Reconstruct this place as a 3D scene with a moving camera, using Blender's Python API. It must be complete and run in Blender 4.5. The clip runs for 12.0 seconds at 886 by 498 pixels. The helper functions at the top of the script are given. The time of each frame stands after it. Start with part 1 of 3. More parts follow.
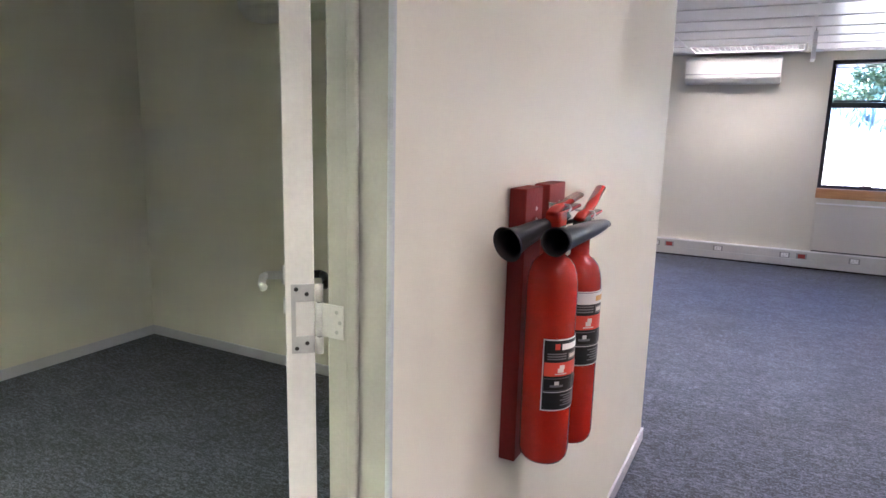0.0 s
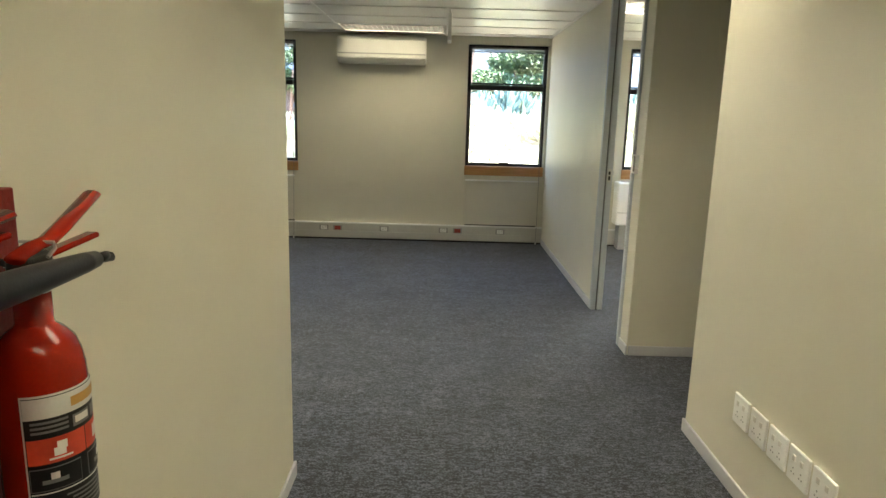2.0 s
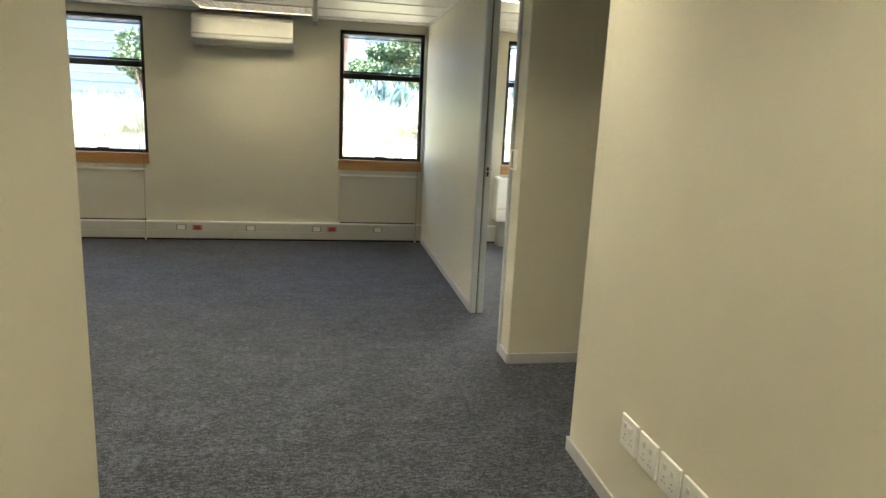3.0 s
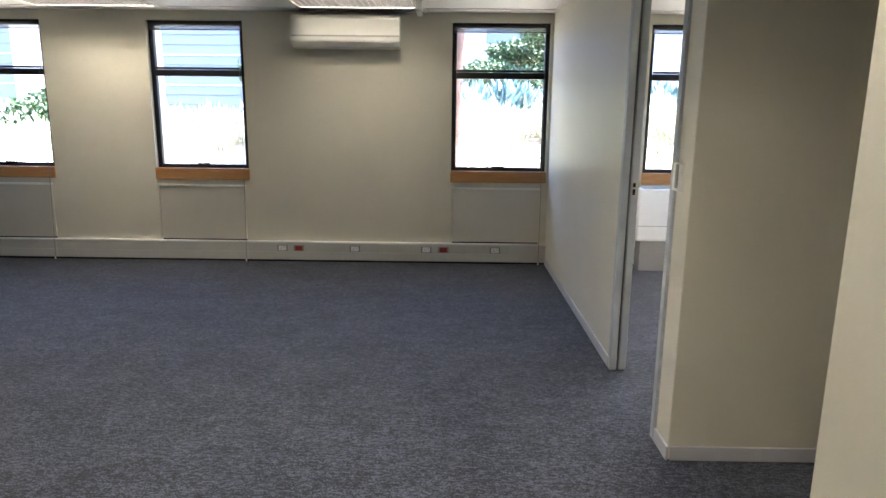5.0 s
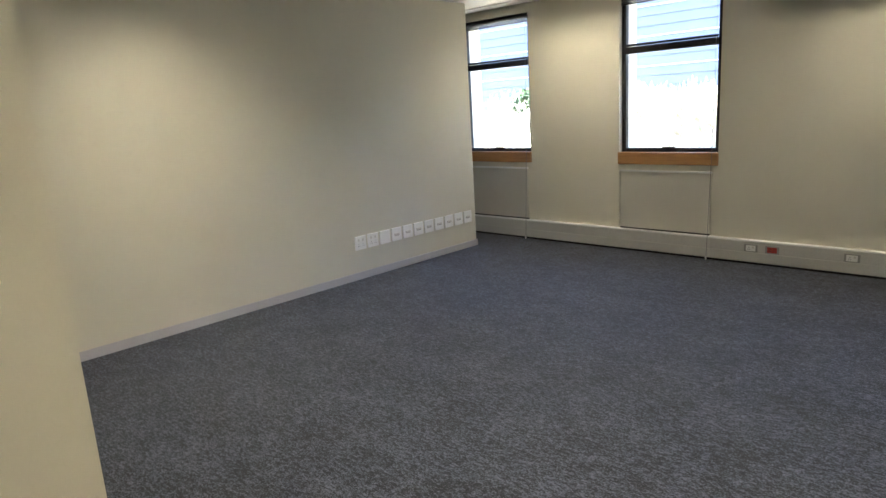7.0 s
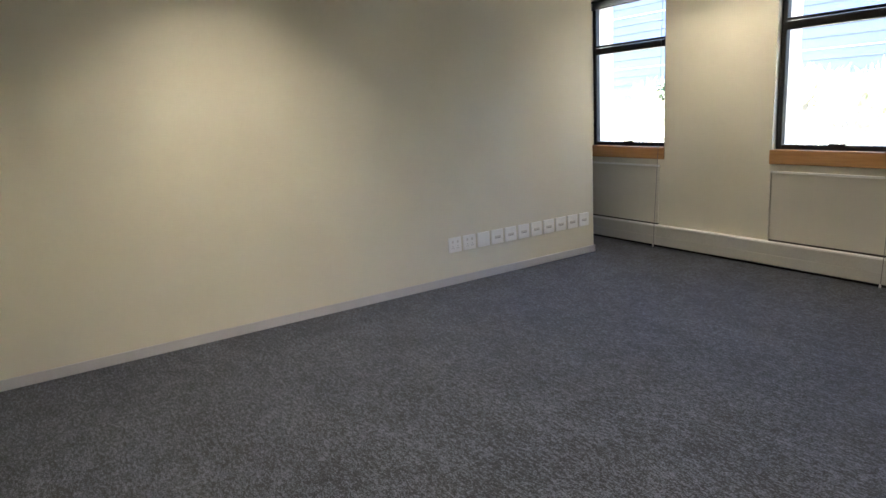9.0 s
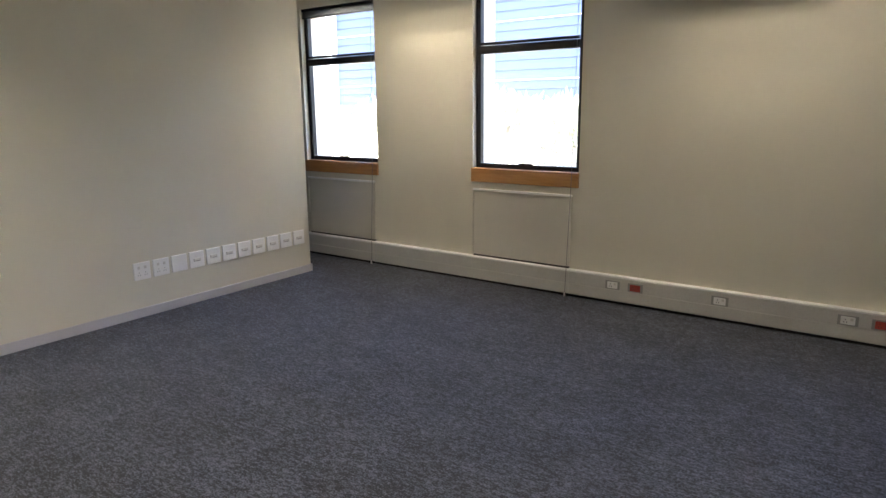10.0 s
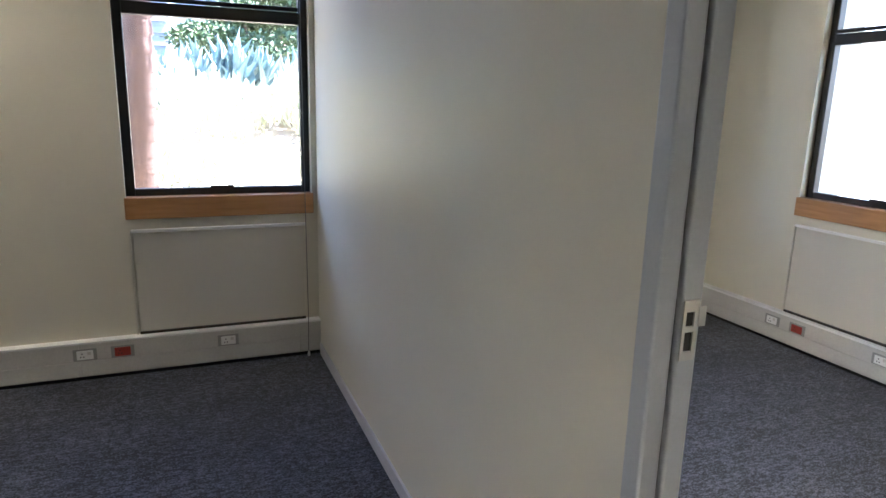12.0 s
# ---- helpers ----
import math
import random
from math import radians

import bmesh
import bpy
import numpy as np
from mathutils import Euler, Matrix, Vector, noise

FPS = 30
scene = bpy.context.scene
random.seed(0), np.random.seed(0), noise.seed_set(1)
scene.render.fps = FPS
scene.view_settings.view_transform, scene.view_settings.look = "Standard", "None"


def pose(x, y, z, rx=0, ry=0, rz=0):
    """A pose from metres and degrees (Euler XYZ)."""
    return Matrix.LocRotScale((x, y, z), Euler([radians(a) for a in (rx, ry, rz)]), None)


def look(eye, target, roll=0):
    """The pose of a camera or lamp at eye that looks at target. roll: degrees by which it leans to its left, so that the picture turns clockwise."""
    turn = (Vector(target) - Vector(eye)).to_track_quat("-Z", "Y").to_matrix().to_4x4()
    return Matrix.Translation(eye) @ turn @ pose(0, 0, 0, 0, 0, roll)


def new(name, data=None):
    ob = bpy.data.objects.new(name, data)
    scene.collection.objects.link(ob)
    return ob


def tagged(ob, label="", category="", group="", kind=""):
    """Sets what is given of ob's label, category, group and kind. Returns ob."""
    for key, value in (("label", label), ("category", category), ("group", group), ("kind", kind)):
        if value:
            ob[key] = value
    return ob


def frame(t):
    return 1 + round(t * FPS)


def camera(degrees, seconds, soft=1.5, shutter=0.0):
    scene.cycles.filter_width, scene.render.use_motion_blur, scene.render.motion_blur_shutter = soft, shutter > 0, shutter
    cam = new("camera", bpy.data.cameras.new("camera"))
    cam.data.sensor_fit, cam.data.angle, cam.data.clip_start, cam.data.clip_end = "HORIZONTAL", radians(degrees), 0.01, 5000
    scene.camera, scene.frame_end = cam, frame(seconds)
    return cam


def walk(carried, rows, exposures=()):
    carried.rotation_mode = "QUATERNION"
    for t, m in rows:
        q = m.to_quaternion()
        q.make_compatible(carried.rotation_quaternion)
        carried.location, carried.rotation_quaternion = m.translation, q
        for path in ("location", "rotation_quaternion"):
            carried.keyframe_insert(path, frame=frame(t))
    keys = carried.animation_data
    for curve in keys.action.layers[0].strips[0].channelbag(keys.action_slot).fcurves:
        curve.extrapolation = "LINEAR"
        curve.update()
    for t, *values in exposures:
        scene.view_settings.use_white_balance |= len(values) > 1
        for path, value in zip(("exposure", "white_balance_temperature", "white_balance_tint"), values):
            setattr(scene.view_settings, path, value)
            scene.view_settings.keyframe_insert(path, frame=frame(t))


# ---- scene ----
EXPOSURE = 4.4
# seconds, stops over EXPOSURE, kelvin, tint: the camera's own brightening and white balance
BALANCE = [(0.0, 1.0, 5250, 36), (0.5, 0.6, 5500, 28), (1.0, 0.3, 6050, 15), (1.5, 0.2, 6350, 10), (2.5, 0.15, 6850, 8), (4.5, 0.05, 6500, 11), (5.0, 0.05, 5950, 20),
           (5.5, 0.0, 5600, 27), (6.0, 0.0, 5600, 26), (6.5, 0.0, 6000, 20), (7.0, 0.05, 6250, 16), (9.0, 0.05, 6300, 18), (9.5, 0.0, 6300, 20), (10.5, 0.0, 6300, 22),
           (11.5, -0.1, 6050, 22), (12.0, -0.05, 5900, 22)]
cam = camera(69.1, 12.0)
# seconds, eye, target, roll
ROWS = [
    (0, (0.078, 0.072, 1.514), (-0.83, 1.816, 1.145), 1.4),
    (0.5, (0.117, 0.179, 1.509), (-0.416, 2.069, 1.131), 1.4),
    (1, (0.11, 0.355, 1.518), (-0.168, 2.297, 1.13), 1.7),
    (1.5, (0.117, 0.51, 1.51), (-0.01, 2.466, 1.111), 1.9),
    (2, (0.185, 0.726, 1.5), (0.191, 2.686, 1.102), 1.6),
    (2.5, (0.236, 0.903, 1.504), (0.508, 2.843, 1.101), 2.7),
    (2.7, (0.273, 0.992, 1.489), (0.623, 2.919, 1.083), 2.9),
    (4.3, (0.397, 1.75, 1.479), (0.742, 3.679, 1.082), 1.8),
    (4.5, (0.42, 1.847, 1.486), (0.675, 3.79, 1.086), 1.6),
    (5, (0.449, 2.13, 1.493), (0.427, 4.088, 1.085), 0.6),
    (5.5, (0.479, 2.355, 1.5), (0.084, 4.27, 1.08), -0.7),
    (6, (0.568, 2.574, 1.504), (-0.243, 4.353, 1.082), -2.6),
    (6.5, (0.596, 2.748, 1.458), (-0.517, 4.354, 1.033), -3.8),
    (7, (0.56, 2.947, 1.469), (-0.802, 4.346, 1.038), -3.5),
    (7.2, (0.551, 3.002, 1.471), (-0.9, 4.306, 1.032), -4.1),
    (8.8, (0.44, 3.576, 1.475), (-1.262, 4.523, 1.019), -4.4),
    (9, (0.41, 3.67, 1.444), (-1.246, 4.703, 1.009), -3.6),
    (9.5, (0.333, 3.859, 1.451), (-1.083, 5.201, 1.01), -2.4),
    (10, (0.376, 4.138, 1.405), (-0.762, 5.727, 0.985), -0.6),
    (10.5, (0.413, 4.414, 1.447), (-0.383, 6.196, 1.011), 0.3),
    (11, (0.477, 4.674, 1.435), (0.219, 6.605, 0.986), 0.5),
    (11.5, (0.537, 4.876, 1.438), (0.868, 6.796, 0.985), 0.4),
    (12, (0.728, 5.005, 1.45), (1.464, 6.812, 1.01), 1.5),
]
walk(cam, [(t, look(eye, target, roll)) for t, eye, target, roll in ROWS],
     exposures=[(t, EXPOSURE + stops, kelvin, tint) for t, stops, kelvin, tint in BALANCE])

# ---- world and sun ----
world = bpy.data.worlds.new("sky")
world.use_nodes = True
scene.world = world
wn = world.node_tree
sky = wn.nodes.new("ShaderNodeTexSky")
sky.sky_type, sky.sun_disc = "NISHITA", False
SUN_EL, SUN_AZ = radians(58), radians(96)
sky.sun_elevation, sky.sun_rotation = SUN_EL, SUN_AZ
wn.links.new(sky.outputs[0], wn.nodes["Background"].inputs[0])
wn.nodes["Background"].inputs[1].default_value = 0.15
sun = new("sun", bpy.data.lights.new("sun", "SUN"))
sun.data.energy, sun.data.angle, sun.data.color = 5.0, radians(0.5), (1.0, 0.95, 0.87)
sun_dir = Vector((math.sin(SUN_AZ) * math.cos(SUN_EL), math.cos(SUN_AZ) * math.cos(SUN_EL), math.sin(SUN_EL)))
sun.matrix_world = look(sun_dir * 30, (0, 0, 0))
LAMP = 11.0  # strength of the fluorescent tubes behind the louvres


# ---- materials ----
def material(name, base, rough=0.6, metal=0.0, second=None, scale=8.0, fine=300.0, bump=0.05, spread=0.5, coat=0.0, random_tone=0.0):
    """A surface with broad stains, fine grain and relief; base and second are its two tones."""
    m = bpy.data.materials.new(name)
    m.use_nodes = True
    nt = m.node_tree
    b = nt.nodes["Principled BSDF"]
    b.inputs["Roughness"].default_value, b.inputs["Metallic"].default_value = rough, metal
    b.inputs["Coat Weight"].default_value = coat
    tex = nt.nodes.new("ShaderNodeTexCoord")
    big, small = nt.nodes.new("ShaderNodeTexNoise"), nt.nodes.new("ShaderNodeTexNoise")
    big.inputs["Scale"].default_value, small.inputs["Scale"].default_value = scale, fine
    big.inputs["Detail"].default_value, small.inputs["Detail"].default_value = 5, 3
    for n in (big, small):
        nt.links.new(tex.outputs["Object"], n.inputs["Vector"])
    mix = nt.nodes.new("ShaderNodeMix")
    mix.data_type = "RGBA"
    add = nt.nodes.new("ShaderNodeMath")
    add.operation = "MULTIPLY_ADD"
    add.inputs[1].default_value, add.inputs[2].default_value = 1 - spread, 0
    nt.links.new(big.outputs["Fac"], add.inputs[0])
    add2 = nt.nodes.new("ShaderNodeMath")
    add2.operation = "MULTIPLY_ADD"
    add2.inputs[1].default_value = spread
    nt.links.new(small.outputs["Fac"], add2.inputs[0])
    nt.links.new(add.outputs[0], add2.inputs[2])
    ramp = nt.nodes.new("ShaderNodeMapRange")
    ramp.inputs[1].default_value, ramp.inputs[2].default_value = 0.3, 0.7
    nt.links.new(add2.outputs[0], ramp.inputs[0])
    nt.links.new(ramp.outputs[0], mix.inputs["Factor"])
    second = second or tuple(c * 0.9 for c in base)
    mix.inputs["A"].default_value, mix.inputs["B"].default_value = (*second, 1), (*base, 1)
    out = mix.outputs["Result"]
    if random_tone:
        info, hsv, rng = nt.nodes.new("ShaderNodeObjectInfo"), nt.nodes.new("ShaderNodeHueSaturation"), nt.nodes.new("ShaderNodeMapRange")
        rng.inputs[3].default_value, rng.inputs[4].default_value = 1 - random_tone, 1 + random_tone
        nt.links.new(info.outputs["Random"], rng.inputs[0])
        nt.links.new(rng.outputs[0], hsv.inputs["Value"])
        nt.links.new(out, hsv.inputs["Color"])
        out = hsv.outputs[0]
    nt.links.new(out, b.inputs["Base Color"])
    if bump:
        bm_ = nt.nodes.new("ShaderNodeBump")
        bm_.inputs["Strength"].default_value, bm_.inputs["Distance"].default_value = bump, 0.004
        nt.links.new(small.outputs["Fac"], bm_.inputs["Height"])
        nt.links.new(bm_.outputs[0], b.inputs["Normal"])
    return m


def carpet_material():
    """Needle-felt carpet: pale fibres in short matted streaks over a near-black ground, in faintly worn patches."""
    m = bpy.data.materials.new("carpet")
    m.use_nodes = True
    nt = m.node_tree
    b = nt.nodes["Principled BSDF"]
    b.inputs["Roughness"].default_value = 0.95
    b.inputs["Specular IOR Level"].default_value = 0.2
    b.inputs["Sheen Weight"].default_value = 0.16
    tex = nt.nodes.new("ShaderNodeTexCoord")

    def layer(scale, stretch, detail):
        mp, n = nt.nodes.new("ShaderNodeMapping"), nt.nodes.new("ShaderNodeTexNoise")
        mp.inputs["Scale"].default_value = stretch
        n.inputs["Scale"].default_value, n.inputs["Detail"].default_value, n.inputs["Roughness"].default_value = scale, detail, 0.7
        nt.links.new(tex.outputs["Object"], mp.inputs["Vector"])
        nt.links.new(mp.outputs[0], n.inputs["Vector"])
        return n.outputs["Fac"]

    def blend(a, wa, c):
        n = nt.nodes.new("ShaderNodeMath")
        n.operation = "MULTIPLY_ADD"
        n.inputs[1].default_value = wa
        nt.links.new(a, n.inputs[0])
        if c is None:
            n.inputs[2].default_value = 0
        else:
            nt.links.new(c, n.inputs[2])
        return n.outputs[0]

    streak = layer(62, (0.5, 1.1, 1.0), 3)
    fleck = layer(180, (0.6, 1.0, 1.0), 2)
    cloud = layer(16, (0.55, 1.0, 1.0), 4)
    patch = layer(3.2, (0.8, 1.0, 1.0), 5)
    total = blend(streak, 0.34, blend(fleck, 0.42, blend(cloud, 0.14, blend(patch, 0.10, None))))
    rng = nt.nodes.new("ShaderNodeMapRange")
    rng.inputs[1].default_value, rng.inputs[2].default_value = 0.475, 0.572
    nt.links.new(total, rng.inputs[0])
    mix = nt.nodes.new("ShaderNodeMix")
    mix.data_type = "RGBA"
    mix.inputs["A"].default_value, mix.inputs["B"].default_value = (0.007, 0.009, 0.013, 1), (0.104, 0.115, 0.152, 1)
    nt.links.new(rng.outputs[0], mix.inputs["Factor"])
    nt.links.new(mix.outputs["Result"], b.inputs["Base Color"])
    bump = nt.nodes.new("ShaderNodeBump")
    bump.inputs["Strength"].default_value, bump.inputs["Distance"].default_value = 0.25, 0.003
    nt.links.new(fleck, bump.inputs["Height"])
    nt.links.new(bump.outputs[0], b.inputs["Normal"])
    return m


def wood_material():
    m = material("pine", (0.52, 0.27, 0.10), 0.4, second=(0.36, 0.17, 0.055), scale=3, fine=20, bump=0.05, spread=0.7, coat=0.3)
    nt = m.node_tree
    mp = nt.nodes.new("ShaderNodeMapping")
    mp.inputs["Scale"].default_value = (0.25, 3.0, 3.0)
    tex = [n for n in nt.nodes if n.bl_idname == "ShaderNodeTexCoord"][0]
    nt.links.new(tex.outputs["Object"], mp.inputs["Vector"])
    for n in [n for n in nt.nodes if n.bl_idname == "ShaderNodeTexNoise"]:
        nt.links.new(mp.outputs[0], n.inputs["Vector"])
    return m


def glass_material():
    m = bpy.data.materials.new("window_glass")
    m.use_nodes = True
    nt = m.node_tree
    nt.nodes.remove(nt.nodes["Principled BSDF"])
    clear, gloss, mix, lw, pw, fr = (nt.nodes.new("ShaderNode" + k) for k in ("BsdfTransparent", "BsdfGlossy", "MixShader", "LayerWeight", "Math", "Math"))
    clear.inputs[0].default_value = (0.93, 0.96, 0.97, 1)
    gloss.inputs["Roughness"].default_value = 0.02
    lw.inputs[0].default_value = 0.5
    pw.operation, fr.operation = "POWER", "MULTIPLY_ADD"
    pw.inputs[1].default_value, fr.inputs[1].default_value, fr.inputs[2].default_value = 5.0, 0.9, 0.03
    nt.links.new(lw.outputs["Facing"], pw.inputs[0])
    nt.links.new(pw.outputs[0], fr.inputs[0])
    nt.links.new(fr.outputs[0], mix.inputs[0])
    nt.links.new(clear.outputs[0], mix.inputs[1])
    nt.links.new(gloss.outputs[0], mix.inputs[2])
    nt.links.new(mix.outputs[0], nt.nodes["Material Output"].inputs[0])
    return m


def tube_material(name, strength, tone=(1.0, 0.90, 0.66)):
    m = bpy.data.materials.new(name)
    m.use_nodes = True
    b = m.node_tree.nodes["Principled BSDF"]
    b.inputs["Emission Color"].default_value = (*tone, 1)
    b.inputs["Emission Strength"].default_value = strength
    return m


CREAM = material("cream_paint", (0.665, 0.635, 0.53), 0.47, second=(0.63, 0.60, 0.49), scale=2.5, fine=260, bump=0.05, spread=0.35)
OUTER = material("white_render", (0.75, 0.73, 0.69), 0.8, scale=3, fine=90, bump=0.3)
CARPET = carpet_material()
CEIL = material("ceiling_panel", (0.82, 0.81, 0.79), 0.35, scale=1.5, fine=200, bump=0.02)
GAP = material("ceiling_gap", (0.35, 0.35, 0.34), 0.6)
SKIRT = material("grey_vinyl", (0.50, 0.50, 0.53), 0.45, second=(0.44, 0.44, 0.46), scale=4, fine=150)
TRUNK = material("powder_coated_trunking", (0.62, 0.61, 0.57), 0.4, second=(0.52, 0.51, 0.47), scale=3, fine=90, bump=0.03)
FRAME = material("bronze_aluminium", (0.014, 0.013, 0.013), 0.4, metal=0.3, second=(0.022, 0.02, 0.019), fine=200)
BLIND = material("black_blind", (0.012, 0.012, 0.013), 0.5)
PANEL = material("cream_board", (0.64, 0.61, 0.525), 0.4, second=(0.60, 0.57, 0.485), scale=3, fine=200, bump=0.03)
WOOD = wood_material()
GLASS = glass_material()
# fill light: an unseen lamp added to brighten the right-hand office
TUBE_SIDE_FILL = tube_material("side_office_fill_tube", LAMP * 1.0)
# fill light: an unseen lamp added to lift the window wall
TUBE_ROOM_FILL = tube_material("room_fill_tube", LAMP * 0.75)
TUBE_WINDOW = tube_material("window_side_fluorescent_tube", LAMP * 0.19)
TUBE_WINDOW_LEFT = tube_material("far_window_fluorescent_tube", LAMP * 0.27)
TUBE_WEAK = tube_material("weak_fluorescent_tube", LAMP * 0.5)
TUBE_CORRIDOR = tube_material("corridor_fluorescent_tube", LAMP * 0.27)
# fill light: an unseen lamp added to brighten the small office
TUBE_OFFICE_FILL = tube_material("greenish_office_fill_tube", LAMP * 1.55, (0.92, 0.95, 0.50))
STEEL_PAINT = material("grey_steel_paint", (0.44, 0.47, 0.50), 0.4, second=(0.40, 0.43, 0.46), scale=5, fine=150, bump=0.03)
JAMB_PAINT = material("grey_beige_paint", (0.34, 0.33, 0.29), 0.45, second=(0.30, 0.29, 0.25), scale=4, fine=150, bump=0.03)
DOOR_PAINT = material("white_door_paint", (0.80, 0.77, 0.72), 0.45, scale=5, fine=120)
CHROME = material("brushed_steel", (0.55, 0.54, 0.52), 0.28, metal=1.0, fine=400)
DARK_METAL = material("dark_metal", (0.05, 0.045, 0.04), 0.4, metal=0.7)
PLASTIC = material("white_plastic", (0.86, 0.86, 0.84), 0.33, second=(0.82, 0.82, 0.80), scale=10, fine=200, bump=0.0)
AC_PLASTIC = material("cream_white_plastic", (0.66, 0.65, 0.60), 0.4, second=(0.62, 0.61, 0.56), scale=8, fine=200, bump=0.0)
GREY_PLASTIC = material("grey_plastic", (0.33, 0.33, 0.31), 0.5)
RED_PLASTIC = material("red_plastic", (0.36, 0.035, 0.025), 0.4, second=(0.30, 0.03, 0.02))
RED_PAINT = material("red_enamel", (0.34, 0.017, 0.006), 0.16, second=(0.29, 0.014, 0.005), scale=12, fine=260, bump=0.02, coat=0.1)
RED_WOOD = material("red_painted_wood", (0.21, 0.018, 0.013), 0.5, second=(0.16, 0.014, 0.011), scale=14, fine=120, bump=0.25)
BLACK = material("black_rubber", (0.006, 0.006, 0.0065), 0.38, second=(0.010, 0.010, 0.011), scale=20, fine=200)
LABEL_BLACK = material("label_black", (0.008, 0.008, 0.009), 0.4)
LABEL_WHITE = material("label_white", (0.68, 0.66, 0.62), 0.4)
LABEL_RED = material("label_red", (0.62, 0.07, 0.035), 0.4)
LABEL_GREY = material("label_grey", (0.16, 0.16, 0.16), 0.4)
LABEL_GOLD = material("label_gold", (0.60, 0.33, 0.09), 0.4)
for glossy_print in (LABEL_BLACK, LABEL_WHITE, LABEL_RED, LABEL_GREY, LABEL_GOLD, RED_PAINT, RED_WOOD, BLACK):
    glossy_print.node_tree.nodes["Principled BSDF"].inputs["Specular IOR Level"].default_value = 0.3
HINGE = material("hinge_steel", (0.50, 0.49, 0.46), 0.4, second=(0.42, 0.41, 0.39), scale=20, fine=200)
RAIL = material("grey_louvre_rail", (0.12, 0.12, 0.12), 0.4, metal=0.3)
LOUVRE = material("louvre_aluminium", (0.22, 0.22, 0.22), 0.35, metal=0.6)
SOIL = material("dry_soil", (0.42, 0.36, 0.28), 0.95, second=(0.30, 0.25, 0.19), scale=2, fine=40, bump=0.6)
PALE_LEAF = material("pale_leaf", (0.60, 0.60, 0.47), 0.6, second=(0.44, 0.47, 0.32), scale=2, fine=20, random_tone=0.2)
GREEN_LEAF = material("green_leaf", (0.042, 0.080, 0.024), 0.55, second=(0.020, 0.042, 0.014), scale=2, fine=15, random_tone=0.15)
BLUE_LEAF = material("blue_green_leaf", (0.17, 0.25, 0.25), 0.5, second=(0.12, 0.19, 0.19), scale=2, fine=15)
BARK = material("palm_bark", (0.17, 0.105, 0.085), 0.9, second=(0.09, 0.06, 0.05), scale=6, fine=40, bump=0.8)
SIDING = material("blue_grey_cladding", (0.10, 0.125, 0.18), 0.6, second=(0.085, 0.108, 0.155), scale=1, fine=30)
PALE_WALL = material("pale_blue_render", (0.26, 0.31, 0.39), 0.7, scale=1, fine=30)
FAR_GLASS = material("far_window_glass", (0.05, 0.07, 0.11), 0.1)
ROOFING = material("grey_roofing", (0.20, 0.20, 0.21), 0.8)


# ---- mesh helpers ----
def mesh_object(name, bm, mat, parent=None, label="", smooth=False, normals=True):
    if normals:
        bmesh.ops.recalc_face_normals(bm, faces=bm.faces)
    me = bpy.data.meshes.new(name)
    bm.to_mesh(me)
    bm.free()
    mats = mat if isinstance(mat, (list, tuple)) else [mat]
    for m in mats:
        me.materials.append(m)
    if smooth:
        me.polygons.foreach_set("use_smooth", [True] * len(me.polygons))
    ob = new(name, me)
    if parent:
        ob.parent = parent
    if label:
        ob["label"] = label
    return ob


def part(name, bm, mat, parent, label="", smooth=False):
    return mesh_object(name, bm, mat, parent, label, smooth)


def empty(name, x=0, y=0, z=0, rz=0):
    ob = new(name)
    ob.empty_display_size = 0.1
    ob.matrix_basis = pose(x, y, z, 0, 0, rz)
    return ob


def box(bm, x0, x1, y0, y1, z0, z1, bevel=0.0, seg=2):
    t = bmesh.new()
    bmesh.ops.create_cube(t, size=1, matrix=Matrix.Translation(((x0 + x1) / 2, (y0 + y1) / 2, (z0 + z1) / 2)) @ Matrix.Diagonal((abs(x1 - x0), abs(y1 - y0), abs(z1 - z0), 1)))
    if bevel:
        bmesh.ops.bevel(t, geom=t.edges[:], offset=bevel, segments=seg, profile=0.5, affect="EDGES")
    join(bm, t)
    return bm


def join(bm, t, m=None):
    if m is not None:
        t.transform(m)
    me = bpy.data.meshes.new("tmp")
    t.to_mesh(me)
    t.free()
    bm.from_mesh(me)
    bpy.data.meshes.remove(me)
    return bm


def boxed(*a, **k):
    return box(bmesh.new(), *a, **k)


def lathe(profile, seg=32, m=None):
    """A solid of revolution about z from (radius, height) pairs."""
    bm = bmesh.new()
    rings = []
    for r, z in profile:
        if r < 1e-5:
            rings.append([bm.verts.new((0, 0, z))])
        else:
            rings.append([bm.verts.new((r * math.cos(2 * math.pi * i / seg), r * math.sin(2 * math.pi * i / seg), z)) for i in range(seg)])
    for a, b in zip(rings, rings[1:]):
        for i in range(seg):
            j = (i + 1) % seg
            va = [a[0]] if len(a) == 1 else [a[i], a[j]]
            vb = [b[0]] if len(b) == 1 else [b[j], b[i]]
            if len(va) + len(vb) > 2:
                bm.faces.new(va + vb)
    if m is not None:
        bm.transform(m)
    return bm


def along(a, b):
    """The pose that carries the z axis from a towards b."""
    return Matrix.Translation(a) @ (Vector(b) - Vector(a)).to_track_quat("Z", "Y").to_matrix().to_4x4()


def rod(a, b, r, seg=12, r2=None):
    n = (Vector(b) - Vector(a)).length
    return lathe([(0, 0), (r, 0), (r if r2 is None else r2, n), (0, n)], seg, along(a, b))


